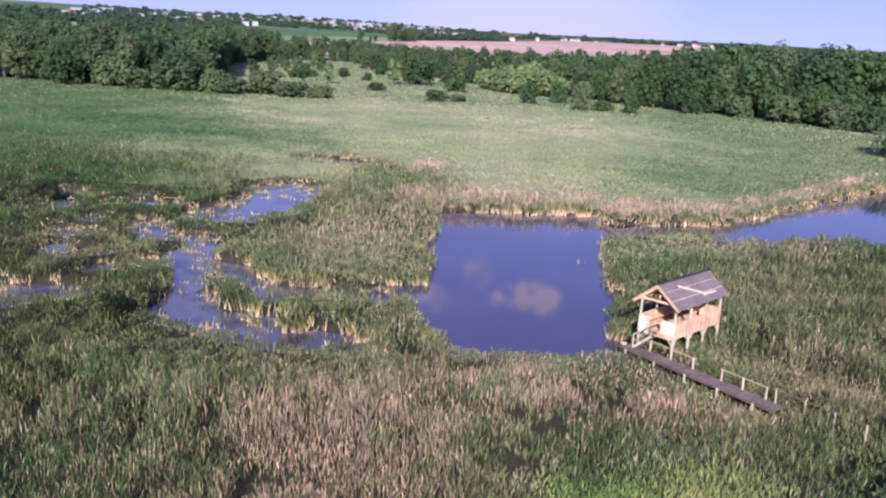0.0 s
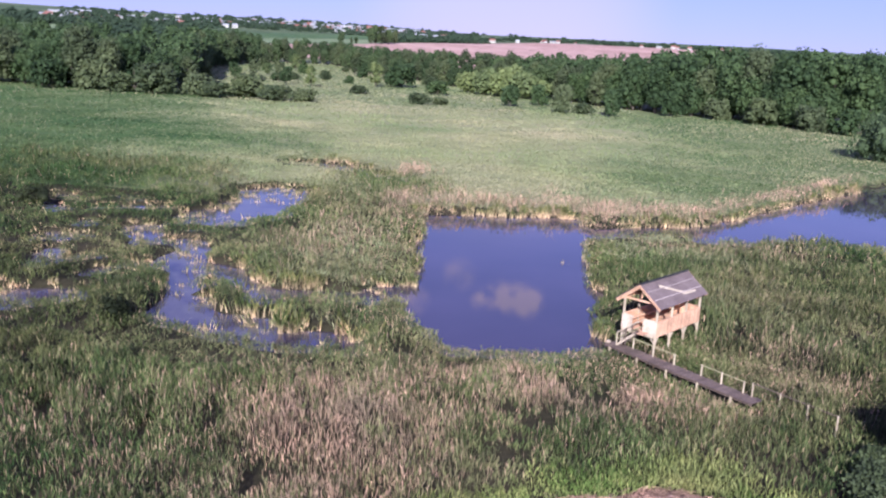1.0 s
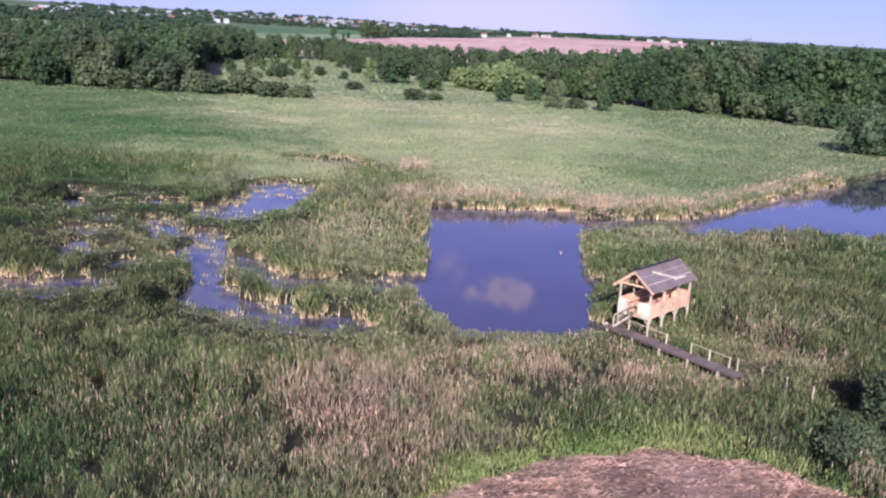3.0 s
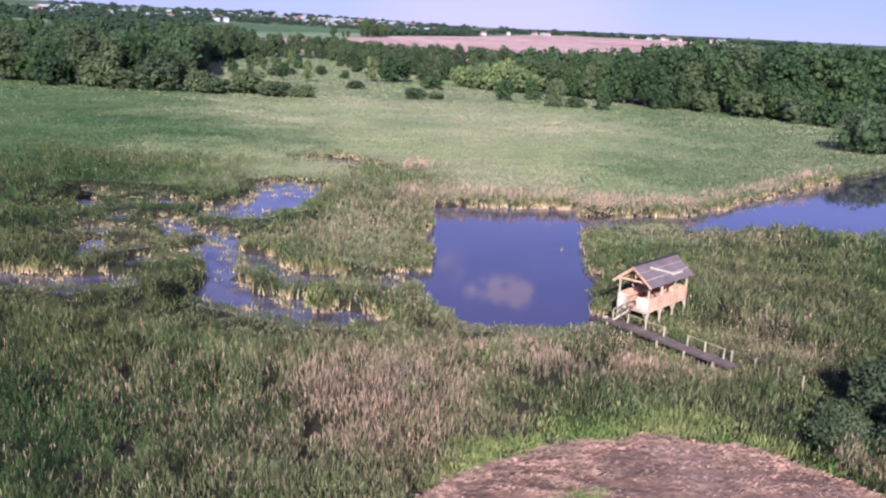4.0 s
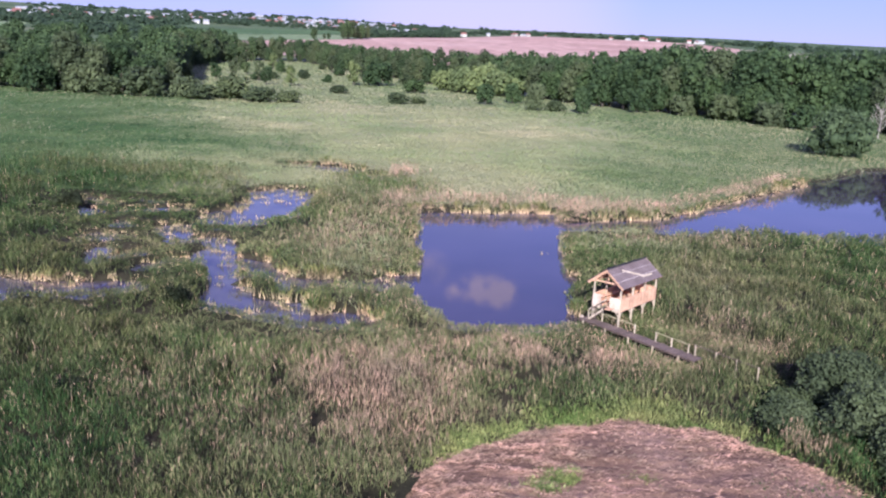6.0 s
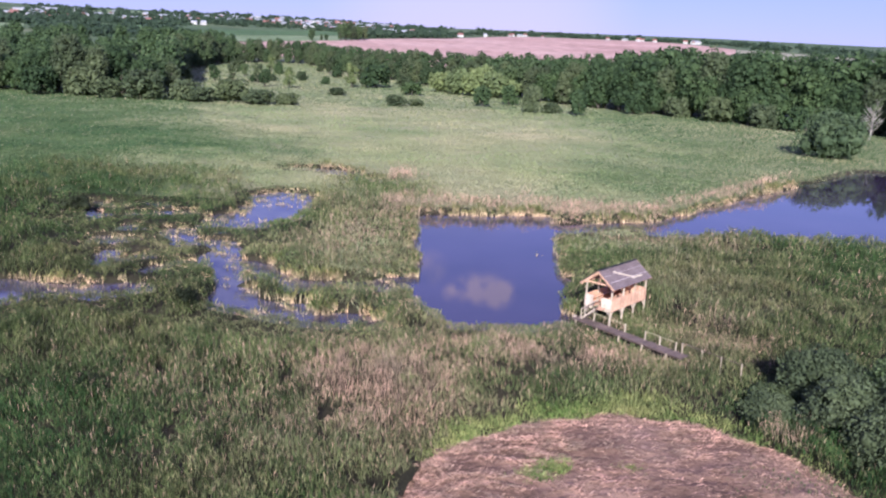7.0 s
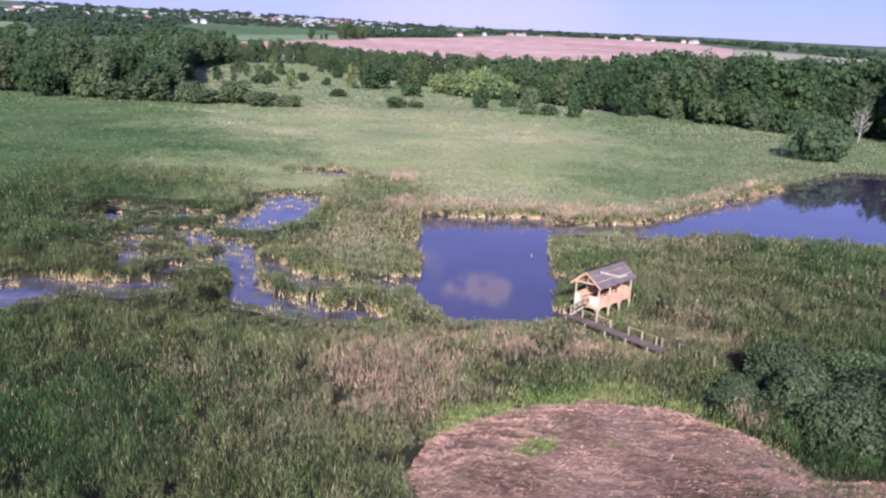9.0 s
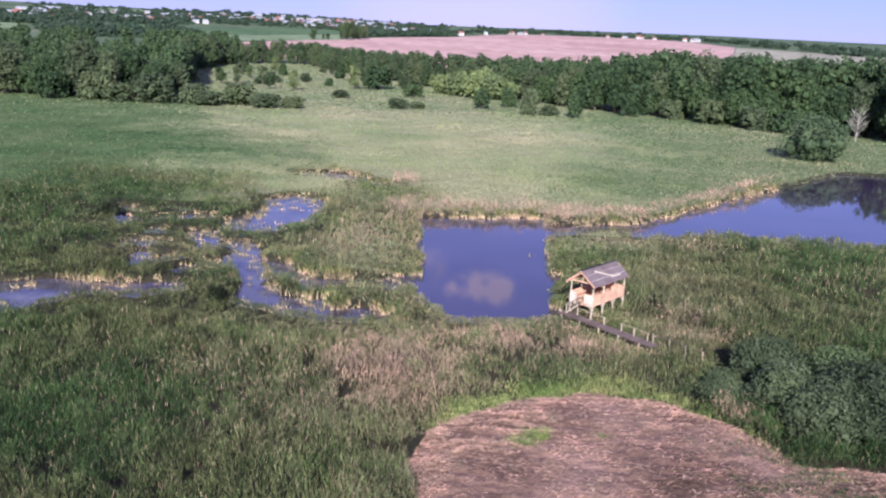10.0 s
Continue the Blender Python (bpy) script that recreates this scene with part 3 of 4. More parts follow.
    part("loose_lath", strip(3.1, 0.74, 4.7, 0.76, 0.13), M_POST, hut, "pale board lying askew")
    return hut


build_hut()


# the boardwalk: its own frame, local x along it away from the pond
BW = pose(12.77, 54.44, 0, 0, 0, -53.5)
WIDTH, DECK = 1.08, 1.02


def build_boardwalk():
    walkway = tagged(empty("boardwalk", BW), "weathered grey plank boardwalk on short posts", "boardwalk")
    n = 76
    for i in range(n):
        x = 0.11 + i * 0.145
        d = 0.05 * math.sin(i * 5.1) + 0.03 * math.sin(i * 1.7)
        part("plank", box(0.128, WIDTH + d, 0.04, (x, d / 3, DECK - 0.02 + 0.006 * math.sin(i * 3.3)), 0.006, Matrix.Rotation(0.02 * math.sin(i * 2.3), 4, "Z")), M_OLD, walkway)
    for y in (-0.38, 0.38):
        part("bearer", bar((0, y, DECK - 0.12), (11.0, y, DECK - 0.12), 0.08, 0.14), M_OLD, walkway)
    for i in range(5):
        for y in (-0.46, 0.46):
            part("pile", pole((0.5 + i * 2.3, y, -0.7), (0.5 + i * 2.3, y, DECK - 0.03), 0.085, 0.075), M_POST, walkway)
    part("end_block", box(0.22, 0.3, 0.14, (-0.02, -0.1, DECK + 0.06), 0.02), M_PALE, walkway, "pale block at the boardwalk's end")
    return walkway


build_boardwalk()


def build_rail(x0, x1, posts, label, high=0.68, y=0.46, old=False):
    rail = tagged(empty("handrail", BW @ pose(x0, y, DECK)), label, "railing", "boardwalk handrails")
    span = x1 - x0
    for i in range(posts):
        x = i * span / (posts - 1)
        part("post", pole((x, 0, -0.5), (x + 0.03 * math.sin(i * 4 + x0), 0, high), 0.055, 0.048), M_POST, rail)
    part("top_bar", pole((-0.1, 0, high - 0.03), (span + 0.1, 0.02, high - 0.05), 0.034, 0.03), M_OLD if old else M_RAIL, rail, "" if old else "lichened olive top pole")
    return rail


build_rail(1.6, 4.9, 3, "peeled pole handrail beside the hut on the boardwalk")
build_rail(6.9, 9.8, 3, "peeled pole handrail with pale end post on the boardwalk", 0.7)
build_rail(10.4, 15.4, 4, "old grey pole handrail half sunk in reeds", 0.8, old=True)


def build_stair():
    # steps rise along the hut's front from the boardwalk's end to its doorway
    st = tagged(empty("wooden_stair", H @ pose(-0.5, 1.95, 0)), "short steep wooden stair with pole handrails", "stair")
    run, rise, n = 1.15, FLOOR - DECK, 5
    for y0 in (-0.36, 0.36):
        part("stringer", bar((y0, 0.25, DECK), (y0, 0.25 - run - 0.05, FLOOR - 0.03), 0.045, 0.13), M_POST, st)
        part("handrail", pole((y0, 0.3, DECK + 0.8), (y0, -run, FLOOR + 0.85), 0.04, 0.035), M_POST, st)
        part("rail_post", pole((y0, 0.27, DECK - 0.4), (y0, 0.27, DECK + 0.86), 0.05, 0.045), M_POST, st)
    for y0 in (-0.36, 0.36):
        part("rail_post", pole((y0, -0.35, DECK + 0.2), (y0, -0.35, DECK + 1.3), 0.045, 0.04), M_OLD, st)
        part("handrail", pole((y0, 0.28, DECK + 0.4), (y0, -run, FLOOR + 0.42), 0.03, 0.026), M_RAIL, st)
    for i in range(n):
        f = (i + 0.7) / n
        part("tread", box(0.74, 0.24, 0.04, (0, 0.25 - f * run, DECK + f * rise), 0.006), M_OLD, st)
    part("landing", box(0.66, 0.5, 0.05, (0.16, -1.2, FLOOR - 0.03), 0.01), M_NEW, st, "new board landing")
    return st


build_stair()


# ---- reeds and grass ----
def leaves(name, mat, p, height, lean, width, label, category, up=0.55, foot_wide=False, longest=9.0, aim=None):
    """Many bent leaves, a few triangles each. up: how far up the stem they may start."""
    n = len(p)
    a, b = rng.uniform(0, 2 * math.pi, n), rng.uniform(0, 2 * math.pi, n)
    if aim is not None:
        a = aim
    start = np.sqrt(rng.random(n)) * up * height
    long = np.minimum((height - start) * rng.uniform(0.75, 1.1, n), longest * rng.uniform(0.7, 1.3, n))
    out = np.stack([np.cos(a), np.sin(a)], 1)
    side = np.stack([np.cos(b), np.sin(b), np.zeros(n)], 1) * (width / 2)[:, None]
    foot = p.copy()
    foot[:, 2] += start - np.where(start < 0.1, 0.12, 0)
    mid = foot.copy()
    mid[:, :2] += out * (lean * long * 0.4)[:, None]
    mid[:, 2] += long * 0.6
    tip = foot.copy()
    tip[:, :2] += out * (lean * long)[:, None]
    tip[:, 2] += long * np.clip(1.1 - 0.45 * lean, 0.3, 1.0)
    if foot_wide:
        v = np.stack([foot - side, foot + side, mid + side * 0.7, tip], 1).reshape(-1, 3)
        order = [[0, 1, 2]], [[0, 2, 3]]
    else:
        v = np.stack([foot, mid - side, mid + side, tip], 1).reshape(-1, 3)
        order = [[0, 2, 1]], [[1, 2, 3]]
    i = np.arange(n)[:, None] * 4
    f = np.concatenate([i + order[0], i + order[1]], 1).reshape(-1, 3)
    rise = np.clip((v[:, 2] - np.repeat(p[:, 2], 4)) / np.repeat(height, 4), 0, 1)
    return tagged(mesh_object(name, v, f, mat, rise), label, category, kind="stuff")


def scatter(y0, y1, per_m2, margin=6.0):
    """Random places over the strip of marsh that lies in front, wider further out."""
    least = 44.0 if y1 < 20 else 0.0
    w = max(least, 0.56 * (y1 + 24) + margin)
    n = int(2 * w * (y1 - y0) * per_m2)
    x, y = rng.uniform(-w, w, n), rng.uniform(y0, y1, n)
    keep = np.abs(x) < np.maximum(least, 0.56 * (y + 24) + margin)
    return x[keep], y[keep]


def plank_frame(x, y):
    m = BW.inverted()
    return m[0][0] * x + m[0][1] * y + m[0][3], m[1][0] * x + m[1][1] * y + m[1][3]


def on_planks(x, y):
    """On the boardwalk or under the hut."""
    lx, ly = plank_frame(x, y)
    m = H.inverted()
    hx = m[0][0] * x + m[0][1] * y + m[0][3]
    hy = m[1][0] * x + m[1][1] * y + m[1][3]
    return ((lx > -0.4) & (lx < 11.2) & (ly > -1.15) & (ly < 0.8)) | ((hx > -1.5) & (hx < 0.4) & (hy > 0.3) & (hy < HUT_W + 0.6))


def trodden(x, y):
    """How far the reeds are kept low beside the boardwalk and the hut: 0.3 to 1."""
    lx, ly = plank_frame(x, y)
    low = smooth(-5.5, -1.5, ly) * smooth(9.0, 2.0, ly) * smooth(-3.0, -0.5, lx) * smooth(13.5, 10.5, lx)
    return 1 - 0.62 * low


beds = {k: [] for k in ("reed", "rush", "dry", "cattail", "sedge", "grass", "lush")}
for y0, y1, dens, wide in ((-40, 14, 5, 0.2), (14, 34, 145, 0.037), (34, 52, 112, 0.042), (52, 75, 62, 0.055), (75, 105, 33, 0.078), (105, 122, 19, 0.085), (122, 150, 17, 0.09), (150, 205, 9.0, 0.11), (205, 285, 3.0, 0.23), (285, 420, 1.0, 0.45), (420, 575, 0.5, 0.9)):
    x, y = scatter(y0, y1, dens)
    s, c = shore(x, y), clearing(x, y)
    clump = 0.6 * vnoise(x, y, 1.6, 1) + 0.4 * vnoise(x, y, 0.6, 3)
    keep = (s > np.where(x > -4, -0.7, -0.25)) & (c > 0.0) & ~on_planks(x, y) & ((clump > 0.32) | (y > 75) & (clump > 0.22) | (y > 110)) & ((y < 290) | ((x > -0.34 * y + 10) & (x < 25)) | ((x < 60) & (x > -20) & (y < 350))) 
    x, y, s, c, clump = x[keep], y[keep], s[keep], c[keep], clump[keep]
    pick = rng.random(len(x))
    stand = vnoise(x, y, 5.0, 2)
    broad = vnoise(x, y, 15.0, 0)
    z = land(x, y)
    meadow = smooth(96, 134, y + (vnoise(x, y, 16, 3) - 0.5) * 44 + 26 * smooth(-8, 10, x))
    meadow = np.maximum(meadow, 0.75 * np.exp(-((x + 7) / 6) ** 2 - ((y - 78) / 17) ** 2))
    meadow = np.maximum(meadow, 0.9 * np.exp(-((x - 23.5) / 7.5) ** 4 - ((y - 88) / 9) ** 4))
    fringe = (vnoise(x, y, 0.9, 4) > 0.42) & (s < -0.2 + 0.6 * stand + 0.004 * y + 0.7 * smooth(88, 98, y) * (x > -6)) & (y < 150) & (x < 66) & (pick < (0.5 + 0.35 * (x > -20) * (x < 0) + 0.8 * smooth(0.3, 0.6, vnoise(x, y, 6.0, 5)) + 0.2 * (y > 85)) * np.where(shore(x, y - 1.2) < s - 0.35, 1.0, 0.3) * np.where((x > 0) & (y < 58), 0.15, 1.0))
    green = green_share(x, y)
    lush = ~fringe & ((x - 21.6) ** 2 + (y - 32) ** 2 > 3) & (rng.random(len(x)) < smooth(4.4 * (0.35 + stand), 0.8, c) * smooth(-0.5, 3.5, x + 2.0 * stand) * smooth(24, 18, x))
    dryness = 0.2 * np.exp(-((x + 12) / 8) ** 2 - ((y - 36) / 8) ** 2) + np.exp(-((x + 2.5) / 5.5) ** 2 - ((y - 39) / 8.0) ** 2) * 1.0 + 0.4 * np.exp(-((x - 6) / 6) ** 2 - ((y - 45) / 5) ** 2) + np.exp(-((x - 11) / 4.5) ** 2 - ((y - 44) / 2.6) ** 2) * 0.8 + np.exp(-((x - 21.6) / 1.6) ** 2 - ((y - 32) / 1.3) ** 2) + 0.45 * np.exp(-((x - 23.5) / 3.5) ** 2 - ((y - 51) / 4.5) ** 2) + 0.16 * np.exp(-((x + 5) / 7) ** 2 - ((y - 84) / 18) ** 2)
    dryness = 1.5 * smooth(0.0, 0.5, vnoise(x, y, 2.2, 5)) * dryness * (0.1 + 1.0 * clump) + 0.12 * smooth(0.55, 0.78, vnoise(x, y, 9, 4)) * smooth(120, 70, y) * smooth(-26, -6, x) + 0.025 * (1 - meadow)
    dry = ~fringe & ~lush & (pick < dryness) & (pick < 1 - meadow * 0.8)
    dry = dry | (~fringe & (y > 96) & (x > -6) & (pick < 0.8 * smooth(8, 1.5, s) * smooth(72, 52, x)))
    sedge = ~fringe & ~lush & ~dry & (rng.random(len(x)) < meadow)
    reed = ~fringe & ~lush & ~dry & ~sedge
    turn = rng.random(len(x)) < green
    rush, grass = reed & turn, sedge & turn
    reed, sedge = reed & ~turn, sedge & ~turn
    low = trodden(x, y) * (1 - 0.4 * smooth(6, 0, capsule(x, y, -38, 94, -24, 74, 8.0))) * (1 - 0.25 * smooth(5.0, 1.0, s) * (y < 120)) * (1 - 0.5 * smooth(0.5, 1.5, s - shore(x, y + 3)) * smooth(9, 4, s) * (x < 14) * (y < 120)) * (1 - 0.3 * smooth(-2, -6, x) * smooth(46, 49, y) * smooth(55, 52, y)) * (1 - 0.5 * smooth(12, 15, x) * smooth(36, 30, x) * smooth(80, 86, y) * smooth(100, 97, y)) * (1 - 0.55 * smooth(22, 25, x) * smooth(38, 34, x) * smooth(37, 40, y) * smooth(52, 47, y))
    for key, mask, lo, hi in (("reed", reed, 0.9, 2.2), ("dry", dry, 1.2, 2.3), ("cattail", fringe, 1.1, 2.0), ("rush", rush, 0.9, 2.2), ("grass", grass, 0.4, 0.6 + 0.6 * (y1 < 106)), ("sedge", sedge, 0.4, 0.6 + 0.6 * (y1 < 106)), ("lush", lush, 0.4, 1.0)):
        hgt = (lo + (hi - lo) * smooth(0.2, 0.8, clump[mask])) * (0.6 + 0.6 * stand[mask] + 0.25 * broad[mask]) * rng.uniform(0.75, 1.15, mask.sum()) * low[mask]
        if key == "cattail":
            z[mask] = np.maximum(z[mask], -0.02)
            hgt = hgt * (1 - 0.1 * smooth(96, 112, y[mask])) * np.where(x[mask] < -20, 0.7, 0.95)
        if key == "lush":
            hgt = hgt * (0.6 + 0.25 * np.clip(c[mask], 0, 4))
        beds[key].append((np.stack([x[mask], y[mask], z[mask]], 1), hgt, np.full(mask.sum(), wide) * (1.2 if key in ("sedge", "grass") else 0.62 if key == "dry" else 1.0)))
# the grass round the clearing is thicker than the reeds
n = 80000
x, y = rng.uniform(-6, 32, n), rng.uniform(14, 44, n)
k = clearing(x, y)
keep = (k > 0) & ~on_planks(x, y) & (rng.random(n) < smooth(4.4 * (0.35 + vnoise(x, y, 5.0, 2)), 0.6, k) * smooth(-1.5, 3.0, x) * smooth(25, 16, x))
x, y, k = x[keep], y[keep], k[keep]
beds["lush"].append((np.stack([x, y, land(x, y)], 1), rng.uniform(0.25, 0.55, len(x)) * (0.8 + 0.3 * k), np.full(len(x), 0.05)))
# low growth on the banks of the ponds
n = 150000
x, y = rng.uniform(-46, 75, n), rng.uniform(48, 150, n)
s = shore(x, y)
keep = (s > -0.1) & (s < 3.0) & (rng.random(n) < smooth(3.2, 0.5, s)) & ~on_planks(x, y)
x, y = x[keep], y[keep]
left = rng.random(len(x)) < smooth(-10, -30, x)
for key, mask in (("reed", ~left), ("rush", left)):
    beds[key].append((np.stack([x[mask], y[mask], land(x[mask], y[mask])], 1), rng.uniform(0.4, 0.95, mask.sum()), np.full(mask.sum(), 0.07)))
# thin weeds creeping over the trampled end of the clearing
n = 60000
x, y = rng.uniform(13, 36, n), rng.uniform(9, 29, n)
keep = (clearing(x, y) < 0.3) & (rng.random(n) < 0.75 * smooth(14, 27, x + 0.25 * (25 - y)) * smooth(0.35, 0.62, 0.6 * vnoise(x, y, 2.4, 1) + 0.4 * vnoise(x, y, 0.7, 2)))
x, y = x[keep], y[keep]
beds["rush"].append((np.stack([x, y, land(x, y) + 0.12], 1), rng.uniform(0.15, 0.45, len(x)), np.full(len(x), 0.06)))
# short regrowth where the reeds are kept low
n = 150000
x, y = rng.uniform(2, 32, n), rng.uniform(36, 66, n)
lowness = (1 - trodden(x, y)) / 0.62
keep = (rng.random(n) < lowness * 1.2) & (shore(x, y) > 0) & (clearing(x, y) > 0.5) & ~on_planks(x, y)
x, y = x[keep], y[keep]
dry = rng.random(len(x)) < 0.05 + 0.3 * smooth(0.5, 0.7, vnoise(x, y, 4.0, 1))
for key, mask in (("reed", ~dry), ("dry", dry)):
    beds[key].append((np.stack([x[mask], y[mask], land(x[mask], y[mask])], 1), rng.uniform(0.35, 0.95, mask.sum()), np.full(mask.sum(), 0.05)))
# loose tufts that stand out in the shallow pools
x, y = rng.uniform(-46, 4, 1500), rng.uniform(50, 114, 1500)
s = shore(x, y)
keep = (s < -0.2) & (s > -2.2) & (x < -2)
rows = [(-24.2 + 0.62 * k, 104.5 + 3.0 * math.sin(2.3 * k)) for k in range(14)] + [(-23.0 + 0.8 * k, 90.5 + 1.5 * math.sin(1.9 * k)) for k in range(9)]
for tx, ty in [*zip(x[keep][:320], y[keep][:320]), *rows, (26.2, 87.3), (26.7, 87.6), (25.9, 87.1), (29.5, 86.5), (30.3, 86.3), (43.6, 97.0), (44.4, 96.6), (42.9, 97.2), (15.6, 80.6), (15.9, 84), (15.2, 75.4), (14.9, 72.5), (15.4, 78), (16.2, 86.5), (12.9, 79.5)]:
    n = 14 if tx < 0 else 22 if 25 < tx < 31 else 9
    q = np.stack([tx + rng.normal(0, 0.24, n), ty + rng.normal(0, 0.2, n), np.full(n, -0.05)], 1)
    beds["cattail"].append((q, rng.uniform(0.3, 0.9, n), np.full(n, 0.06)))
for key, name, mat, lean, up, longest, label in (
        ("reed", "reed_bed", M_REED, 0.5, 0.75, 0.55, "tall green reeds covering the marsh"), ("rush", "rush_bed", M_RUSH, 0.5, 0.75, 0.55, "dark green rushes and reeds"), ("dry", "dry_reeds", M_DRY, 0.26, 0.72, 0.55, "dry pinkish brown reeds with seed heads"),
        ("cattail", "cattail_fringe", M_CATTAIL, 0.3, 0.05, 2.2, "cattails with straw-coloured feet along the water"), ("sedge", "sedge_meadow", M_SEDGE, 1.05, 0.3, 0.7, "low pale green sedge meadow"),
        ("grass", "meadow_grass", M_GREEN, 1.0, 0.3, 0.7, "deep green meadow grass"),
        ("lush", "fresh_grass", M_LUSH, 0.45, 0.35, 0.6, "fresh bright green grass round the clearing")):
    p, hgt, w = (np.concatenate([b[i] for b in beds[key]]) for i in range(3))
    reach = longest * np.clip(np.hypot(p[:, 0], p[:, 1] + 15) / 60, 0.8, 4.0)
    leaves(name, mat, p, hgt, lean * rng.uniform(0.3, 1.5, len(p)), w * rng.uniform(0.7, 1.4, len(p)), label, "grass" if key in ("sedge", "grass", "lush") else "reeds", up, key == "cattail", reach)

# cut litter on the clearing, in loose windrows, and a few green tufts
n = 140000
x, y = rng.uniform(-6, 40, n), rng.uniform(9, 38, n)
row = vnoise(x * 0.4, y * 1.5, 0.55, 1)
c = clearing(x, y)
keep = (c < 0.15) & (rng.random(n) < 0.06 + 0.45 * smooth(-2.2, -0.3, c) + 0.95 * smooth(0.42, 0.62, row) * (0.3 + 0.7 * smooth(0.34, 0.58, vnoise(x, y, 4.5, 0))))
x, y, row = x[keep], y[keep], row[keep]
p = np.stack([x, y, land(x, y) + 0.2 + 0.2 * row], 1)
leaves("cut_reed_litter", M_STRAW, p, rng.uniform(0.14, 0.3, len(x)), rng.uniform(1.6, 3.2, len(x)), rng.uniform(0.03, 0.075, len(x)), "pinkish cut reed litter in loose windrows", "litter", 0.1, False, 9.0, rng.choice((0.15, 3.3), len(x)) + rng.normal(0, 0.35, len(x)))
for tx, ty, rad, hgt in ((6.3, 27.4, 0.9, 0.55), (7.2, 28.3, 0.9, 0.6), (8.0, 29.0, 0.5, 0.5), (11.4, 28.6, 0.8, 0.3), (10.3, 28.0, 0.5, 0.25), (17.3, 28.2, 0.5, 0.3), (14.5, 27.2, 0.7, 0.2), (4.5, 30.6, 0.25, 0.3), (17, 24.2, 1.0, 0.25), (21, 22.4, 1.4, 0.35), (24.5, 24.2, 1.2, 0.4), (26.5, 21, 1.6, 0.4), (19.0, 22.6, 1.2, 0.2), (23.0, 20.6, 1.4, 0.25), (28.5, 23.6, 1.4, 0.3), (22.6, 25.6, 0.8, 0.3), (16.0, 29.6, 0.6, 0.2)):
    n = int(1300 * rad)
    q = np.stack([tx + rng.normal(0, rad * 0.5, n), ty + rng.normal(0, rad * 0.35, n), np.zeros(n)], 1)
    q[:, 2] = land(q[:, 0], q[:, 1]) + 0.1
    tuft = leaves("grass_tuft", M_LUSH, q, rng.uniform(0.4, 1.0, n) * hgt, rng.uniform(0.3, 1.2, n), np.full(n, 0.06), "green grass tuft on the mown clearing", "grass", 0.2)


# ---- trees and shrubs ----
ICO = bmesh.new()
bmesh.ops.create_icosphere(ICO, subdivisions=1, radius=1.0)
ICO.verts.ensure_lookup_table()
ICO_V = np.array([v.co[:] for v in ICO.verts])
ICO_F = np.array([[v.index for v in f.verts] for f in ICO.faces])
ICO.free()


def crown_arrays(seed, height, radius, base, lobes, n_leaves, size, squat=0.85, jitter=0.4, core=0.7):
    """Leaf faces over many lobes, with dark cores behind them."""
    r = np.random.default_rng(seed)
    cen, rad = [], []
    for i in range(lobes):
        f = (i + 0.5) / lobes
        zz = base + (height - base) * (0.12 + 0.74 * f)
        belly = math.sin(math.pi * (0.16 + 0.74 * f)) ** 0.7
        a, d = i * 2.4 + r.uniform(-0.5, 0.5), radius * belly * r.uniform(0.25, 0.8)
        cen.append((d * math.cos(a), d * math.sin(a), zz))
        rad.append(radius * (0.14 + 0.3 * r.random() ** 1.6) * (0.75 + 0.35 * belly) * (1.3 if lobes < 15 else 1.0))
    cen, rad = np.array(cen), np.array(rad)
    vs, fs, k = [], [], 0
    for c, q in zip(cen, rad):
        bumpy = core + 0.10 * np.sin(ICO_V @ np.array([7.1, 5.3, 6.1]) + c[0])
        vs.append(ICO_V * np.array([1, 1, squat]) * q * bumpy[:, None] + c)
        fs.append(ICO_F + k)
        k += len(ICO_V)
    which = r.choice(lobes, n_leaves, p=rad ** 2 / (rad ** 2).sum())
    d = r.normal(size=(n_leaves, 3))
    d /= np.linalg.norm(d, axis=1)[:, None]
    d[:, 2] = np.where(d[:, 2] < -0.5, -d[:, 2], d[:, 2])
    p = cen[which] + d * np.array([1, 1, squat]) * (rad[which] * r.uniform(0.7, 1.25, n_leaves))[:, None]
    nor = d + r.normal(size=d.shape) * jitter
    nor /= np.linalg.norm(nor, axis=1)[:, None]
    t1 = np.cross(nor, r.normal(size=d.shape))
    t1 /= np.linalg.norm(t1, axis=1)[:, None]
    t2 = np.cross(nor, t1)
    s = (size * r.uniform(0.6, 1.4, n_leaves))[:, None]
    tri = np.stack([p + t1 * s, p - t1 * s * 0.5 + t2 * s * 0.8, p - t1 * s * 0.6 - t2 * s * 0.7], 1).reshape(-1, 3)
    vs.append(tri)
    fs.append(np.arange(n_leaves * 3).reshape(-1, 3) + k)
    return np.concatenate(vs), np.concatenate(fs)


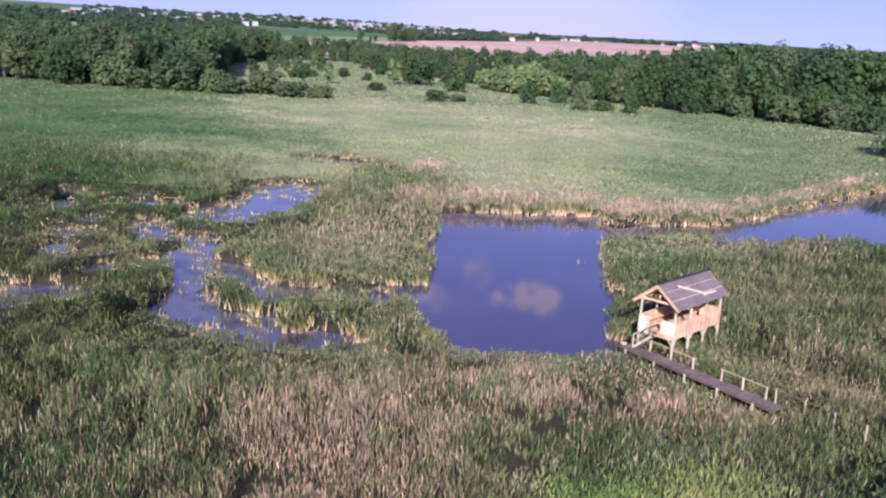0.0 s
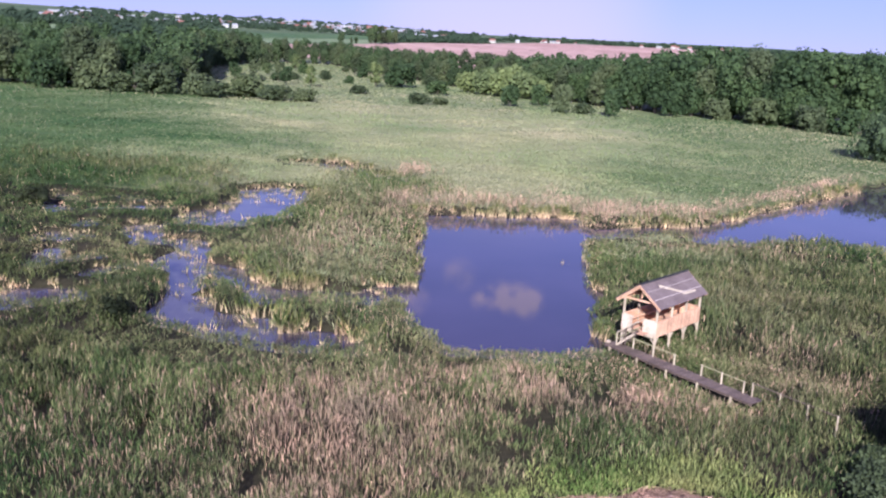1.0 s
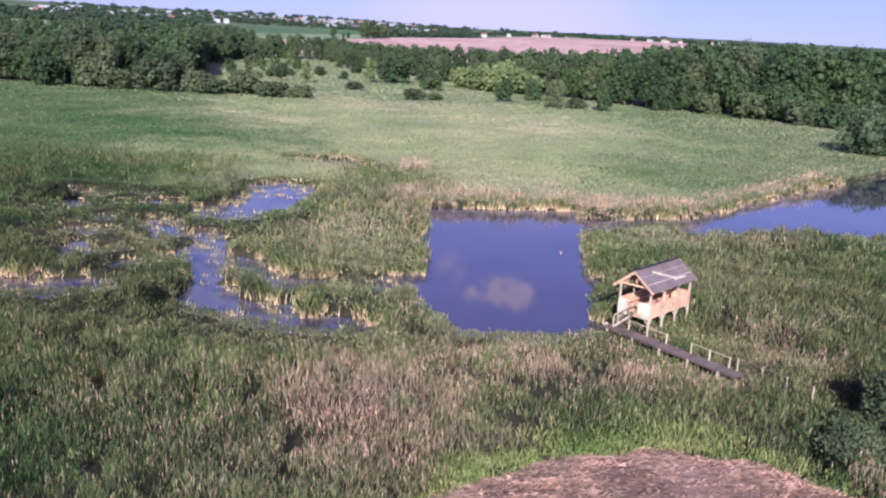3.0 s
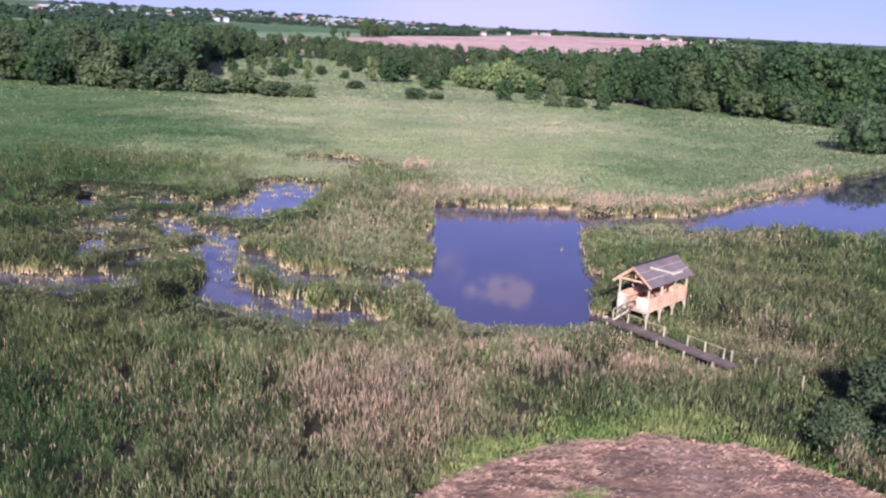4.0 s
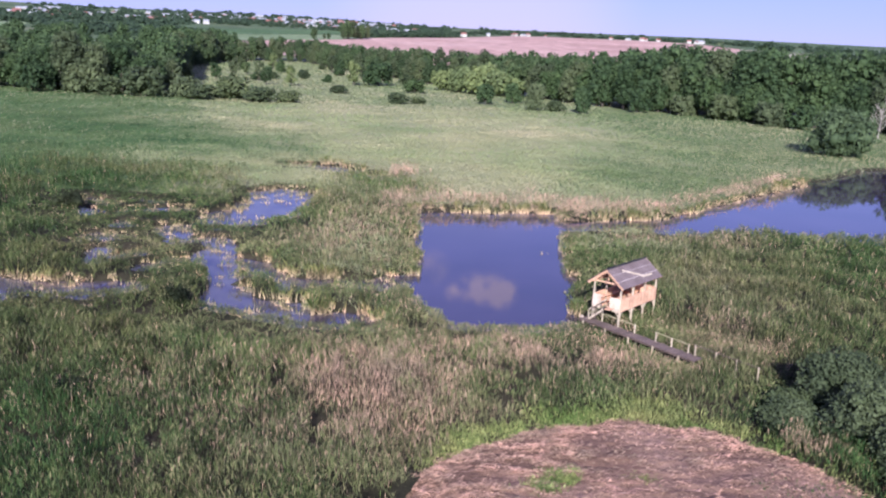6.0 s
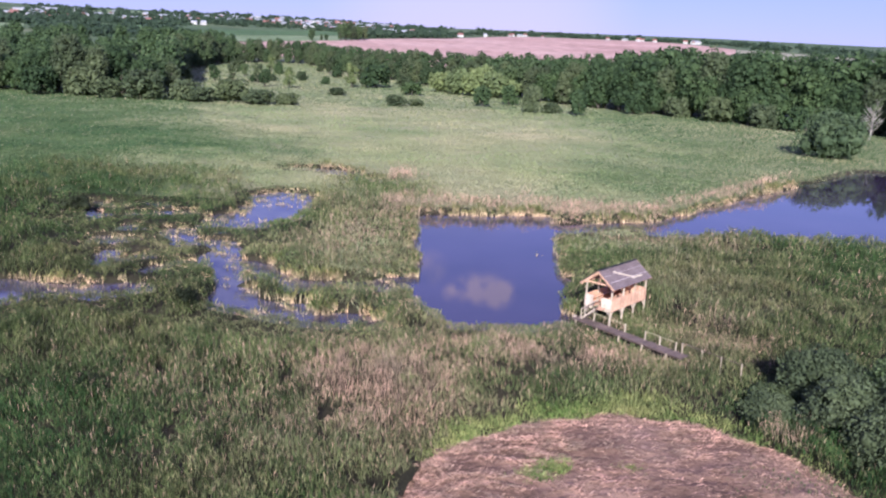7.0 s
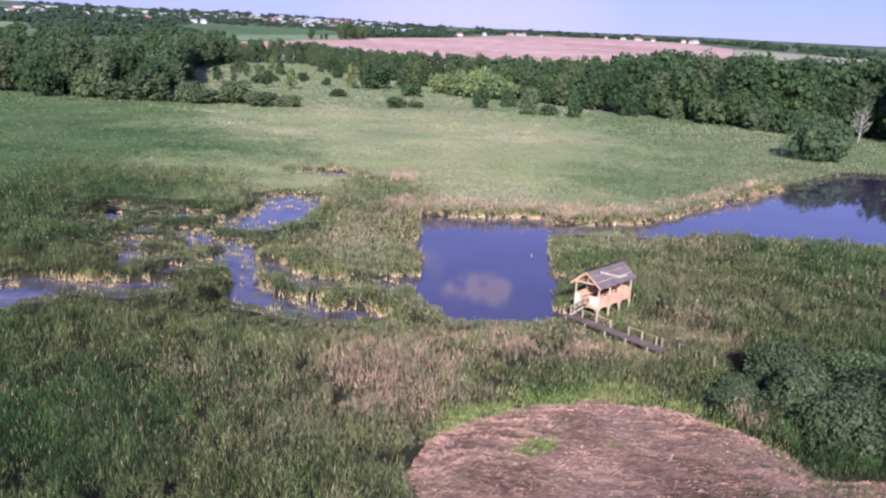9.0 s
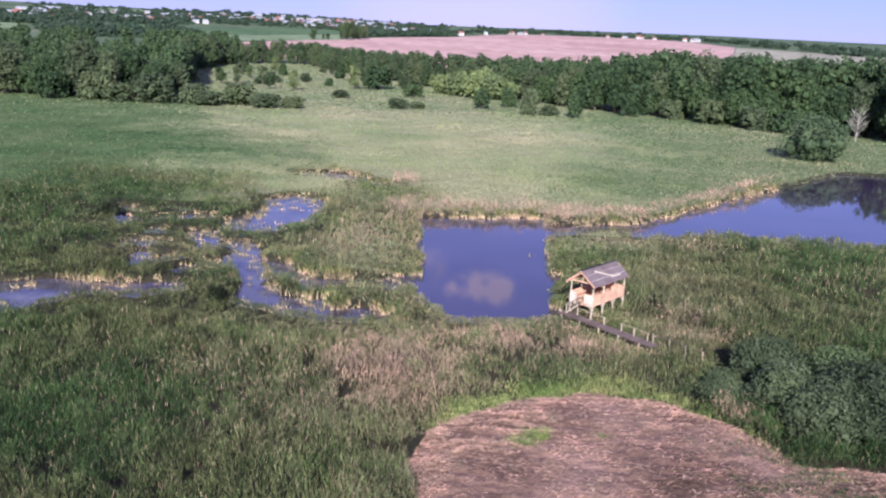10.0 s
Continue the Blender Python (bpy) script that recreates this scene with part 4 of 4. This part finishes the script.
def build_tree(seed, height, radius, base, mat, label, n_leaves=1500, size=0.42, lobes=14, name="tree", jitter=0.4, core=0.7, squat=0.85):
    r = random.Random(seed)
    tree = tagged(empty(name, pose(0, 0, -500)), label, "tree" if name == "tree" else "shrub")
    bm = pole((0, 0, -0.4), (0.1, 0.1, height * 0.6), 0.028 * height, 0.011 * height)
    for i in range(5):
        a = i * 1.3 + r.random()
        z = max(0.3, base * 0.8) + i * height * 0.06
        limb = pole((0, 0, z), (radius * 0.6 * math.cos(a), radius * 0.6 * math.sin(a), z + height * 0.25), 0.012 * height, 0.004 * height, 6)
        me = bpy.data.meshes.new("limb")
        limb.to_mesh(me)
        limb.free()
        bm.from_mesh(me)
        bpy.data.meshes.remove(me)
    part("trunk", bm, M_BARK, tree)
    v, f = crown_arrays(seed, height, radius, base, lobes, n_leaves, size, squat, jitter, core)
    crown = mesh_object("crown", v, f, mat, smooth_shade=True)
    crown.parent = tree
    return tree


def drop(ob):
    for o in (*ob.children_recursive, ob):
        bpy.data.objects.remove(o)


BACK = []


def behind(x, y, size):
    """A tree deep in a wood, of which only the top shows."""
    v, f = crown_arrays(200 + len(BACK) % 12, 18.5, 6.6, 5, 20, 440, 0.85, 1.1, 0.7, 0.5)
    a = random.uniform(0, 6.3)
    turned = np.stack([v[:, 0] * math.cos(a) - v[:, 1] * math.sin(a), v[:, 0] * math.sin(a) + v[:, 1] * math.cos(a), v[:, 2]], 1)
    BACK.append((turned * size + np.array([x, y, float(land(x, y))]), f))


def put(kind, x, y, size=1.0, tall=1.0, group=""):
    t = copy_thing(kind, pose(x, y, float(land(x, y)), 0, 0, random.uniform(0, 360)))
    t.scale = (size, size, size * tall)
    return tagged(t, group=group)


BROAD = [build_tree(11 + i, 17 + 2 * (i % 3), 6.4 + 0.6 * (i % 2), 0.3, (M_LEAF, M_LEAF, M_LEAF_GREY, M_LEAF)[i % 4], ("dense dark green broadleaf tree in the wood", "dense dark green broadleaf tree in the wood", "grey-green willow tree in the wood", "dense dark green broadleaf tree in the wood")[i % 4], 2600, 0.45, 44, "tree", 0.75, 0.6, 1.1) for i in range(6)]
MIDDLE = [build_tree(21 + i, 16 + 2 * i, 6.0, 0.3, (M_LEAF_MID, M_LEAF_MID, M_LEAF_GREY)[i], ("leafy green tree of the tree line", "leafy green tree of the tree line", "grey-green willow of the tree line")[i], 1900, 0.5, 32, "tree", 0.75, 0.56, 1.1) for i in range(3)]
YOUNG = [build_tree(31 + i, 9 + i, 3.2, 0.6, (M_LEAF, M_LEAF_LIGHT, M_LEAF_GREY)[i], ("young dark green tree at the meadow's edge", "young yellow-green tree at the meadow's edge", "young grey-green willow at the meadow's edge")[i], 1100, 0.36, 18, "tree", 0.7, 0.56, 1.1) for i in range(3)]
BUSH = [build_tree(51 + i, 4.2, 3.4, 0.0, (M_LEAF, M_LEAF_GREY, M_LEAF_BROWN, M_LEAF_LIGHT)[i], ("low dark green bush on the meadow", "low grey-green willow bush on the meadow", "low brownish bush on the meadow", "light yellow-green bush on the meadow")[i], 1100, 0.34, 20, "bush", 0.7, 0.56) for i in range(4)]

# left wood
for row, (d, gap) in enumerate(((0, 7), (7, 7.5), (15, 8.5), (26, 10), (42, 12))):
    x = -215.0 + row * 3
    while x < -92 - 0.2 * d:
        y = 283 + 0.10 * (x + 150) + d + random.uniform(-3, 3)
        if row < 3:
            put(random.choice(BROAD), x, y, random.uniform(0.66, 0.88), random.uniform(0.8, 1.06), "trees of the left wood")
        else:
            behind(x, y, random.uniform(0.74, 0.9))
        x += gap * random.uniform(0.8, 1.2)


def tree_line(stops, rows, group, kinds=BROAD):
    """Trees along a bent edge. stops: x, y and size; rows: distance behind the edge, gap and size."""
    for d, gap, k in rows:
        for (x0, y0, s0), (x1, y1, s1) in zip(stops, stops[1:]):
            n = max(1, round(math.hypot(x1 - x0, y1 - y0) / gap))
            for i in range(n):
                f = (i + random.uniform(0.2, 0.8)) / n
                x, y = x0 + (x1 - x0) * f, y0 + (y1 - y0) * f
                away = 1 + d / math.hypot(x, y)
                if d > 13:
                    behind(x * away, y * away, (s0 + (s1 - s0) * f) * k * random.uniform(0.95, 1.05))
                    continue
                put(random.choice(kinds), x * away + random.uniform(-1.5, 1.5), y * away + random.uniform(-4, 4), (s0 + (s1 - s0) * f) * k * random.uniform(0.82, 1.1), random.uniform(0.9, 1.1), group)


tree_line(((-94, 305, 0.85), (-106, 350, 0.92), (-118, 400, 0.95), (-131, 455, 0.92), (-128, 530, 0.82), (-107, 562, 0.74), (-83, 572, 0.72), (-59, 519, 0.72), (-22, 462, 0.78), (-3, 432, 0.8), (14, 432, 0.8), (32, 378, 0.88), (44, 345, 0.95)),
          ((0, 6.5, 0.85), (8, 7, 1.0), (18, 9, 1.05)), "trees of the middle tree line", MIDDLE)
tree_line(((44, 338, 0.92), (58, 312, 1.0), (72, 300, 1.14), (86, 290, 1.22), (97, 271, 1.22), (106, 257, 1.24), (138, 238, 1.25), (200, 215, 1.25)),
          ((7, 5.5, 0.7), (12, 6.5, 0.88), (21, 7.5, 0.97), (31, 9, 1.0), (46, 11, 1.02)), "trees of the right wood")
for x, y, s in ((137, 228, 1.0), (144, 222, 1.0), (152, 214, 1.0), (146, 234, 1.1), (160, 222, 1.1)):
    put(random.choice(BROAD), x, y, s, 1.05, "trees of the right wood")
# shrubs and young trees over the meadow: x, y, kind, size, height
for x, y, k, s, h in ((-125, 272, 0, 1.5, 0.9), (-112, 275, 1, 1.6, 0.9), (-102, 268, 2, 1.3, 0.7), (-92, 270, 2, 1.9, 0.75), (-79, 273, 1, 1.4, 0.8), (-72, 268, 2, 1.3, 0.55), (-63, 274, 2, 1.6, 0.7),
                      (-53, 266, 2, 1.3, 0.55), (-45, 269, 1, 1.1, 0.6), (-10.8, 286, 2, 1.0, 0.55), (-4, 289, 1, 0.8, 0.5), (-6.5, 347, 0, 1.2, 0.7), (-24, 392, 0, 2.0, 0.8), (-35, 330, 2, 0.9, 0.5),
                      (6, 378, 3, 1.4, 1.0), (13, 368, 3, 1.6, 1.1), (20, 360, 3, 1.7, 1.1), (27, 354, 3, 1.5, 1.1), (24, 366, 3, 1.6, 1.3), (33, 352, 3, 1.3, 1.0), (19.5, 300, 0, 0.9, 1.2), (30, 313, 0, 1.0, 1.1), (34.5, 279, 1, 0.95, 1.5), (42, 281, 2, 0.9, 0.6), (49.5, 276, 0, 0.75, 1.7),
                      (72, 293, 0, 1.1, 1.1), (86, 287, 1, 1.1, 1.0), (96, 272, 2, 1.4, 0.9), (104, 256, 1, 1.2, 1.0), (112, 250, 0, 1.1, 1.0)):
    put(BUSH[k], x, y, s * 1.3, h * 1.1, "bushes on the meadow")
for x, y, k, s in ((-118, 388, 0, 0.9), (-107, 381, 1, 0.8), (-97, 388, 0, 0.9), (-78, 392, 2, 0.9), (-59, 362, 1, 0.9), (-35, 388, 1, 1.1), (-104, 292, 2, 1.5), (-70, 366, 0, 0.9)):
    put(YOUNG[k], x, y, s, 1.0, "young trees at the meadow's edge")
for i in range(34):
    az, r = random.uniform(-0.235, 0.02), random.uniform(390, 545)
    r = min(r, 520 - 400 * max(0.0, az + 0.1))
    if i % 2:
        put(YOUNG[i % 3], r * math.sin(az), r * math.cos(az), random.uniform(0.6, 1.0), 1.0, "young trees at the meadow's edge")
    else:
        put(BUSH[i % 4], r * math.sin(az), r * math.cos(az), random.uniform(0.7, 1.3), random.uniform(0.7, 1.1), "bushes on the meadow")

# the round willow by the far pond
willow = build_tree(77, 9.6, 7.6, 0.0, M_WILLOW, "round dark green willow by the long pond", 8000, 0.32, 100, "tree", 0.75, 0.56, 1.0)
willow.matrix_world = pose(92.0, 182, 0.3, 0, 0, 20)


def build_dead_tree(x, y, height):
    r = random.Random(5)
    snag = tagged(empty("dead_tree", pose(x, y, float(land(x, y)))), "bare pale grey dead tree before the wood", "tree")
    part("trunk", pole((0, 0, -0.4), (0.3, 0, height), 0.22, 0.05), M_DEAD, snag)
    for i in range(16):
        a, z = i * 2.4, height * (0.25 + 0.045 * i)
        reach = height * r.uniform(0.22, 0.36)
        tip = (reach * math.cos(a), reach * math.sin(a), z + reach * r.uniform(0.6, 1.1))
        limb = part("branch", pole((0.02 * i, 0, z), tip, 0.10, 0.03, 6), M_DEAD, snag)
        for s in (-0.5, 0.5):
            part("twig", pole((tip[0] * 0.6, tip[1] * 0.6, z + (tip[2] - z) * 0.6), (tip[0] * 0.9 + s, tip[1] * 0.9 - s, tip[2] + 0.9), 0.06, 0.02, 5), M_DEAD, limb)


build_dead_tree(125.5, 231.5, 8.6)
# big bushes by the clearing
for x, y, hgt, rad, seed, mat in ((26.2, 29.0, 3.5, 3.0, 81, M_LEAF_GREY), (30.8, 28.4, 3.8, 3.4, 82, M_LEAF_GREY), (25.3, 33.4, 3.9, 2.9, 83, M_LEAF_GREY), (30.4, 32.4, 4.5, 3.6, 84, M_LEAF_GREY), (36.0, 29.0, 3.9, 3.4, 85, M_LEAF),
                                  (26.0, 37.9, 4.3, 2.8, 86, M_LEAF_GREY), (30.9, 37.2, 3.6, 3.0, 87, M_LEAF_MID), (21.8, 35.2, 1.7, 1.9, 89, M_LEAF_GREY), (22.6, 37.6, 1.6, 1.6, 92, M_LEAF_BROWN), (35.6, 33.4, 4.4, 3.5, 88, M_LEAF_GREY), (40.5, 33.5, 3.8, 3.4, 90, M_LEAF)):
    b = build_tree(seed, hgt, rad, 0.0, mat, "large grey-green willow bush beside the clearing", 13000, 0.11, 80, "bush", 1.1, 0.62)
    b.matrix_world = pose(x, y, float(land(x, y)), 0, 0, seed * 40)
    tagged(b, group="bushes beside the clearing")
for x, y, hgt, rad, seed in ((-19.2, 54.2, 2.1, 1.2, 91), (-43, 93, 2.0, 2.0, 92), (-18.7, 43.0, 1.5, 1.5, 93), (-12.8, 40.4, 1.3, 1.2, 94), (-20.0, 36.0, 1.4, 1.5, 95)):
    b = build_tree(seed, hgt, rad, 0.0, M_SCRUB, "small dark scrubby bush among the reeds", 1500, 0.09, 26, "bush", 0.75, 0.62)
    b.matrix_world = pose(x, y, max(0.1, float(land(x, y))))
    tagged(b, group="dark bushes among the reeds")
put(BROAD[2], -118, 280, 1.0, 1.0, "trees of the left wood")
put(BROAD[2], -109, 279, 0.8, 1.0, "trees of the left wood")

# woodland further back, seen as one mass
for i in range(170):
    if i % 3:
        behind(random.uniform(-340, -140), random.uniform(345, 620), random.uniform(0.8, 1.0))
    else:
        behind(random.uniform(190, 330), random.uniform(200, 330), random.uniform(1.0, 1.2))
vs, fs, k = [], [], 0
for v, f in BACK:
    vs.append(v)
    fs.append(f + k)
    k += len(v)
tagged(mesh_object("far_woodland", np.concatenate(vs), np.concatenate(fs), M_LEAF, smooth_shade=True), "dark green woodland behind the marsh", "woodland", kind="stuff")

# hedges and orchards over the hills
vs, fs, k = [], [], 0
for i in range(1620):
    d = -10
    if i < 260 or i >= 1500:
        # the wooded slope below the left part of the town
        d = random.uniform(-29, -15)
        r = random.uniform(1330, 1720) if i % 5 < 3 else random.uniform(900, 1215) if d > -23.5 else random.uniform(1200, 1300)
    elif i < 760:
        # gardens of the town, up to the ridge
        d = random.uniform(-24, 1)
        r = random.uniform(1380 + 14 * max(0, d + 20), 2350)
    elif i < 860:
        # the ridge line
        d, r = random.uniform(-18, 18), random.uniform(2300, 2480)
    elif i < 1000:
        d = random.uniform(-5, 13)
        r = (1400 + 95 * max(0, d + 1) if d < 8 else 2130) + random.uniform(20, 200)
    elif i < 1180:
        d = random.uniform(13, 33)
        r = max(1280, 2080 - 62 * (d - 12)) + random.uniform(10, 330)
    elif i < 1430:
        d = random.uniform(-17, 0.5)
        r = random.uniform(np.interp(d, (-16, -9.4, -5, 0.5), (1480, 1560, 1440, 1480)), 2150)
    else:
        d = random.uniform(-4.9, 1.5)
        r = np.interp(d, (-5.0, -3.7, 0.8, 1.5), (1110, 1220, 1420, 1460)) + random.uniform(0, 60)
    az = radians(d)
    x, y = r * math.sin(az), r * math.cos(az)
    v, f = crown_arrays(300 + i % 10, 7, 7, 0, 3, 40, 1.8)
    vs.append(v * np.array([random.uniform(0.9, 2.4), 1.0, random.uniform(0.7, 1.3)]) + np.array([x, y - 15, float(land(x, y - 15)) - 0.5]))
    fs.append(f + k)
    k += len(v)
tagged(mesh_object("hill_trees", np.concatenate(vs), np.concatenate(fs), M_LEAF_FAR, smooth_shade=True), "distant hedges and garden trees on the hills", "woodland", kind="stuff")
# single trees and a clump between the fields
for d, r, size in ((-13.4, 858, 0.55), (-13.0, 862, 0.5), (-7.5, 1030, 0.62), (-5.7, 1075, 0.85), (-5.4, 1085, 1.0), (-5.0, 1090, 0.9), (-4.6, 1100, 0.8), (-6.6, 1050, 0.35), (-6.9, 1045, 0.3), (-4.2, 1120, 0.7)):
    put(random.choice(MIDDLE), r * math.sin(radians(d)), r * math.cos(radians(d)) - 15, size * 1.3, 1.0, "trees between the fields")
for kinds in (BROAD, MIDDLE, YOUNG, BUSH):
    for k in kinds:
        drop(k)


# ---- the town on the hill ----
def build_house(name, w, d, wall_h, roof_h, roof_mat, label):
    house = tagged(empty(name, pose(0, 0, -500)), label, "house", "houses of the far town")
    body = part("wall", box(w, d, wall_h, (0, 0, wall_h / 2 - 0.5), 0.0), M_WALL, house)
    bm = bmesh.new()
    o = 0.5
    pts = [(-w / 2 - o, -d / 2 - o, wall_h - 0.6), (w / 2 + o, -d / 2 - o, wall_h - 0.6), (w / 2 + o, d / 2 + o, wall_h - 0.6), (-w / 2 - o, d / 2 + o, wall_h - 0.6), (-w / 2 - o, 0, wall_h + roof_h), (w / 2 + o, 0, wall_h + roof_h)]
    vv = [bm.verts.new(p) for p in pts]
    for f in ((0, 1, 5, 4), (2, 3, 4, 5), (1, 2, 5), (3, 0, 4), (3, 2, 1, 0)):
        bm.faces.new([vv[i] for i in f])
    part("roof", bm, roof_mat, house)
    for x in (-w / 3, 0, w / 3):
        part("window", box(1.2, 0.08, 1.3, (x, -d / 2 - 0.02, wall_h * 0.5), 0.0), M_PANE, body)
    return house


HOUSES = [build_house("house", 11, 9, 5.5, 3.6, M_TILE, "small white house with red tiled roof"), build_house("house", 9, 8, 3.6, 3.2, M_TILE, "low white cottage with red tiled roof"),
          build_house("house", 22, 11, 6, 2.2, M_GREYROOF, "long white farm building with grey roof"), build_house("house", 10, 9, 6.5, 3.0, M_GREYROOF, "tall white house with grey roof")]
for i in range(300):
    if i < 215:
        d = random.triangular(-16.5, 0.5, -5.5)
        r = random.uniform(np.interp(d, (-16, -9.4, -5, 0.5), (1620, 1680, 1500, 1520)), np.interp(d, (-16, -9.4, -4.4, 0.5), (2000, 2150, 2200, 1900)))
    elif i < 285:
        d, r = random.uniform(-25, -14), random.uniform(1480, 1850)
    else:
        d = random.uniform(1, 17)
        r = np.interp(d, (1, 5, 9, 12, 17), (1470, 1880, 2120, 2060, 1720)) + random.uniform(0, 60)
    x, y = r * math.sin(radians(d)), r * math.cos(radians(d)) - 15
    h = copy_thing(random.choice(HOUSES), pose(x, y, float(land(x, y)), 0, 0, random.uniform(-50, 50)))
    s = random.uniform(0.6, 0.95)
    h.scale = (s, s, s)
for k in HOUSES:
    drop(k)
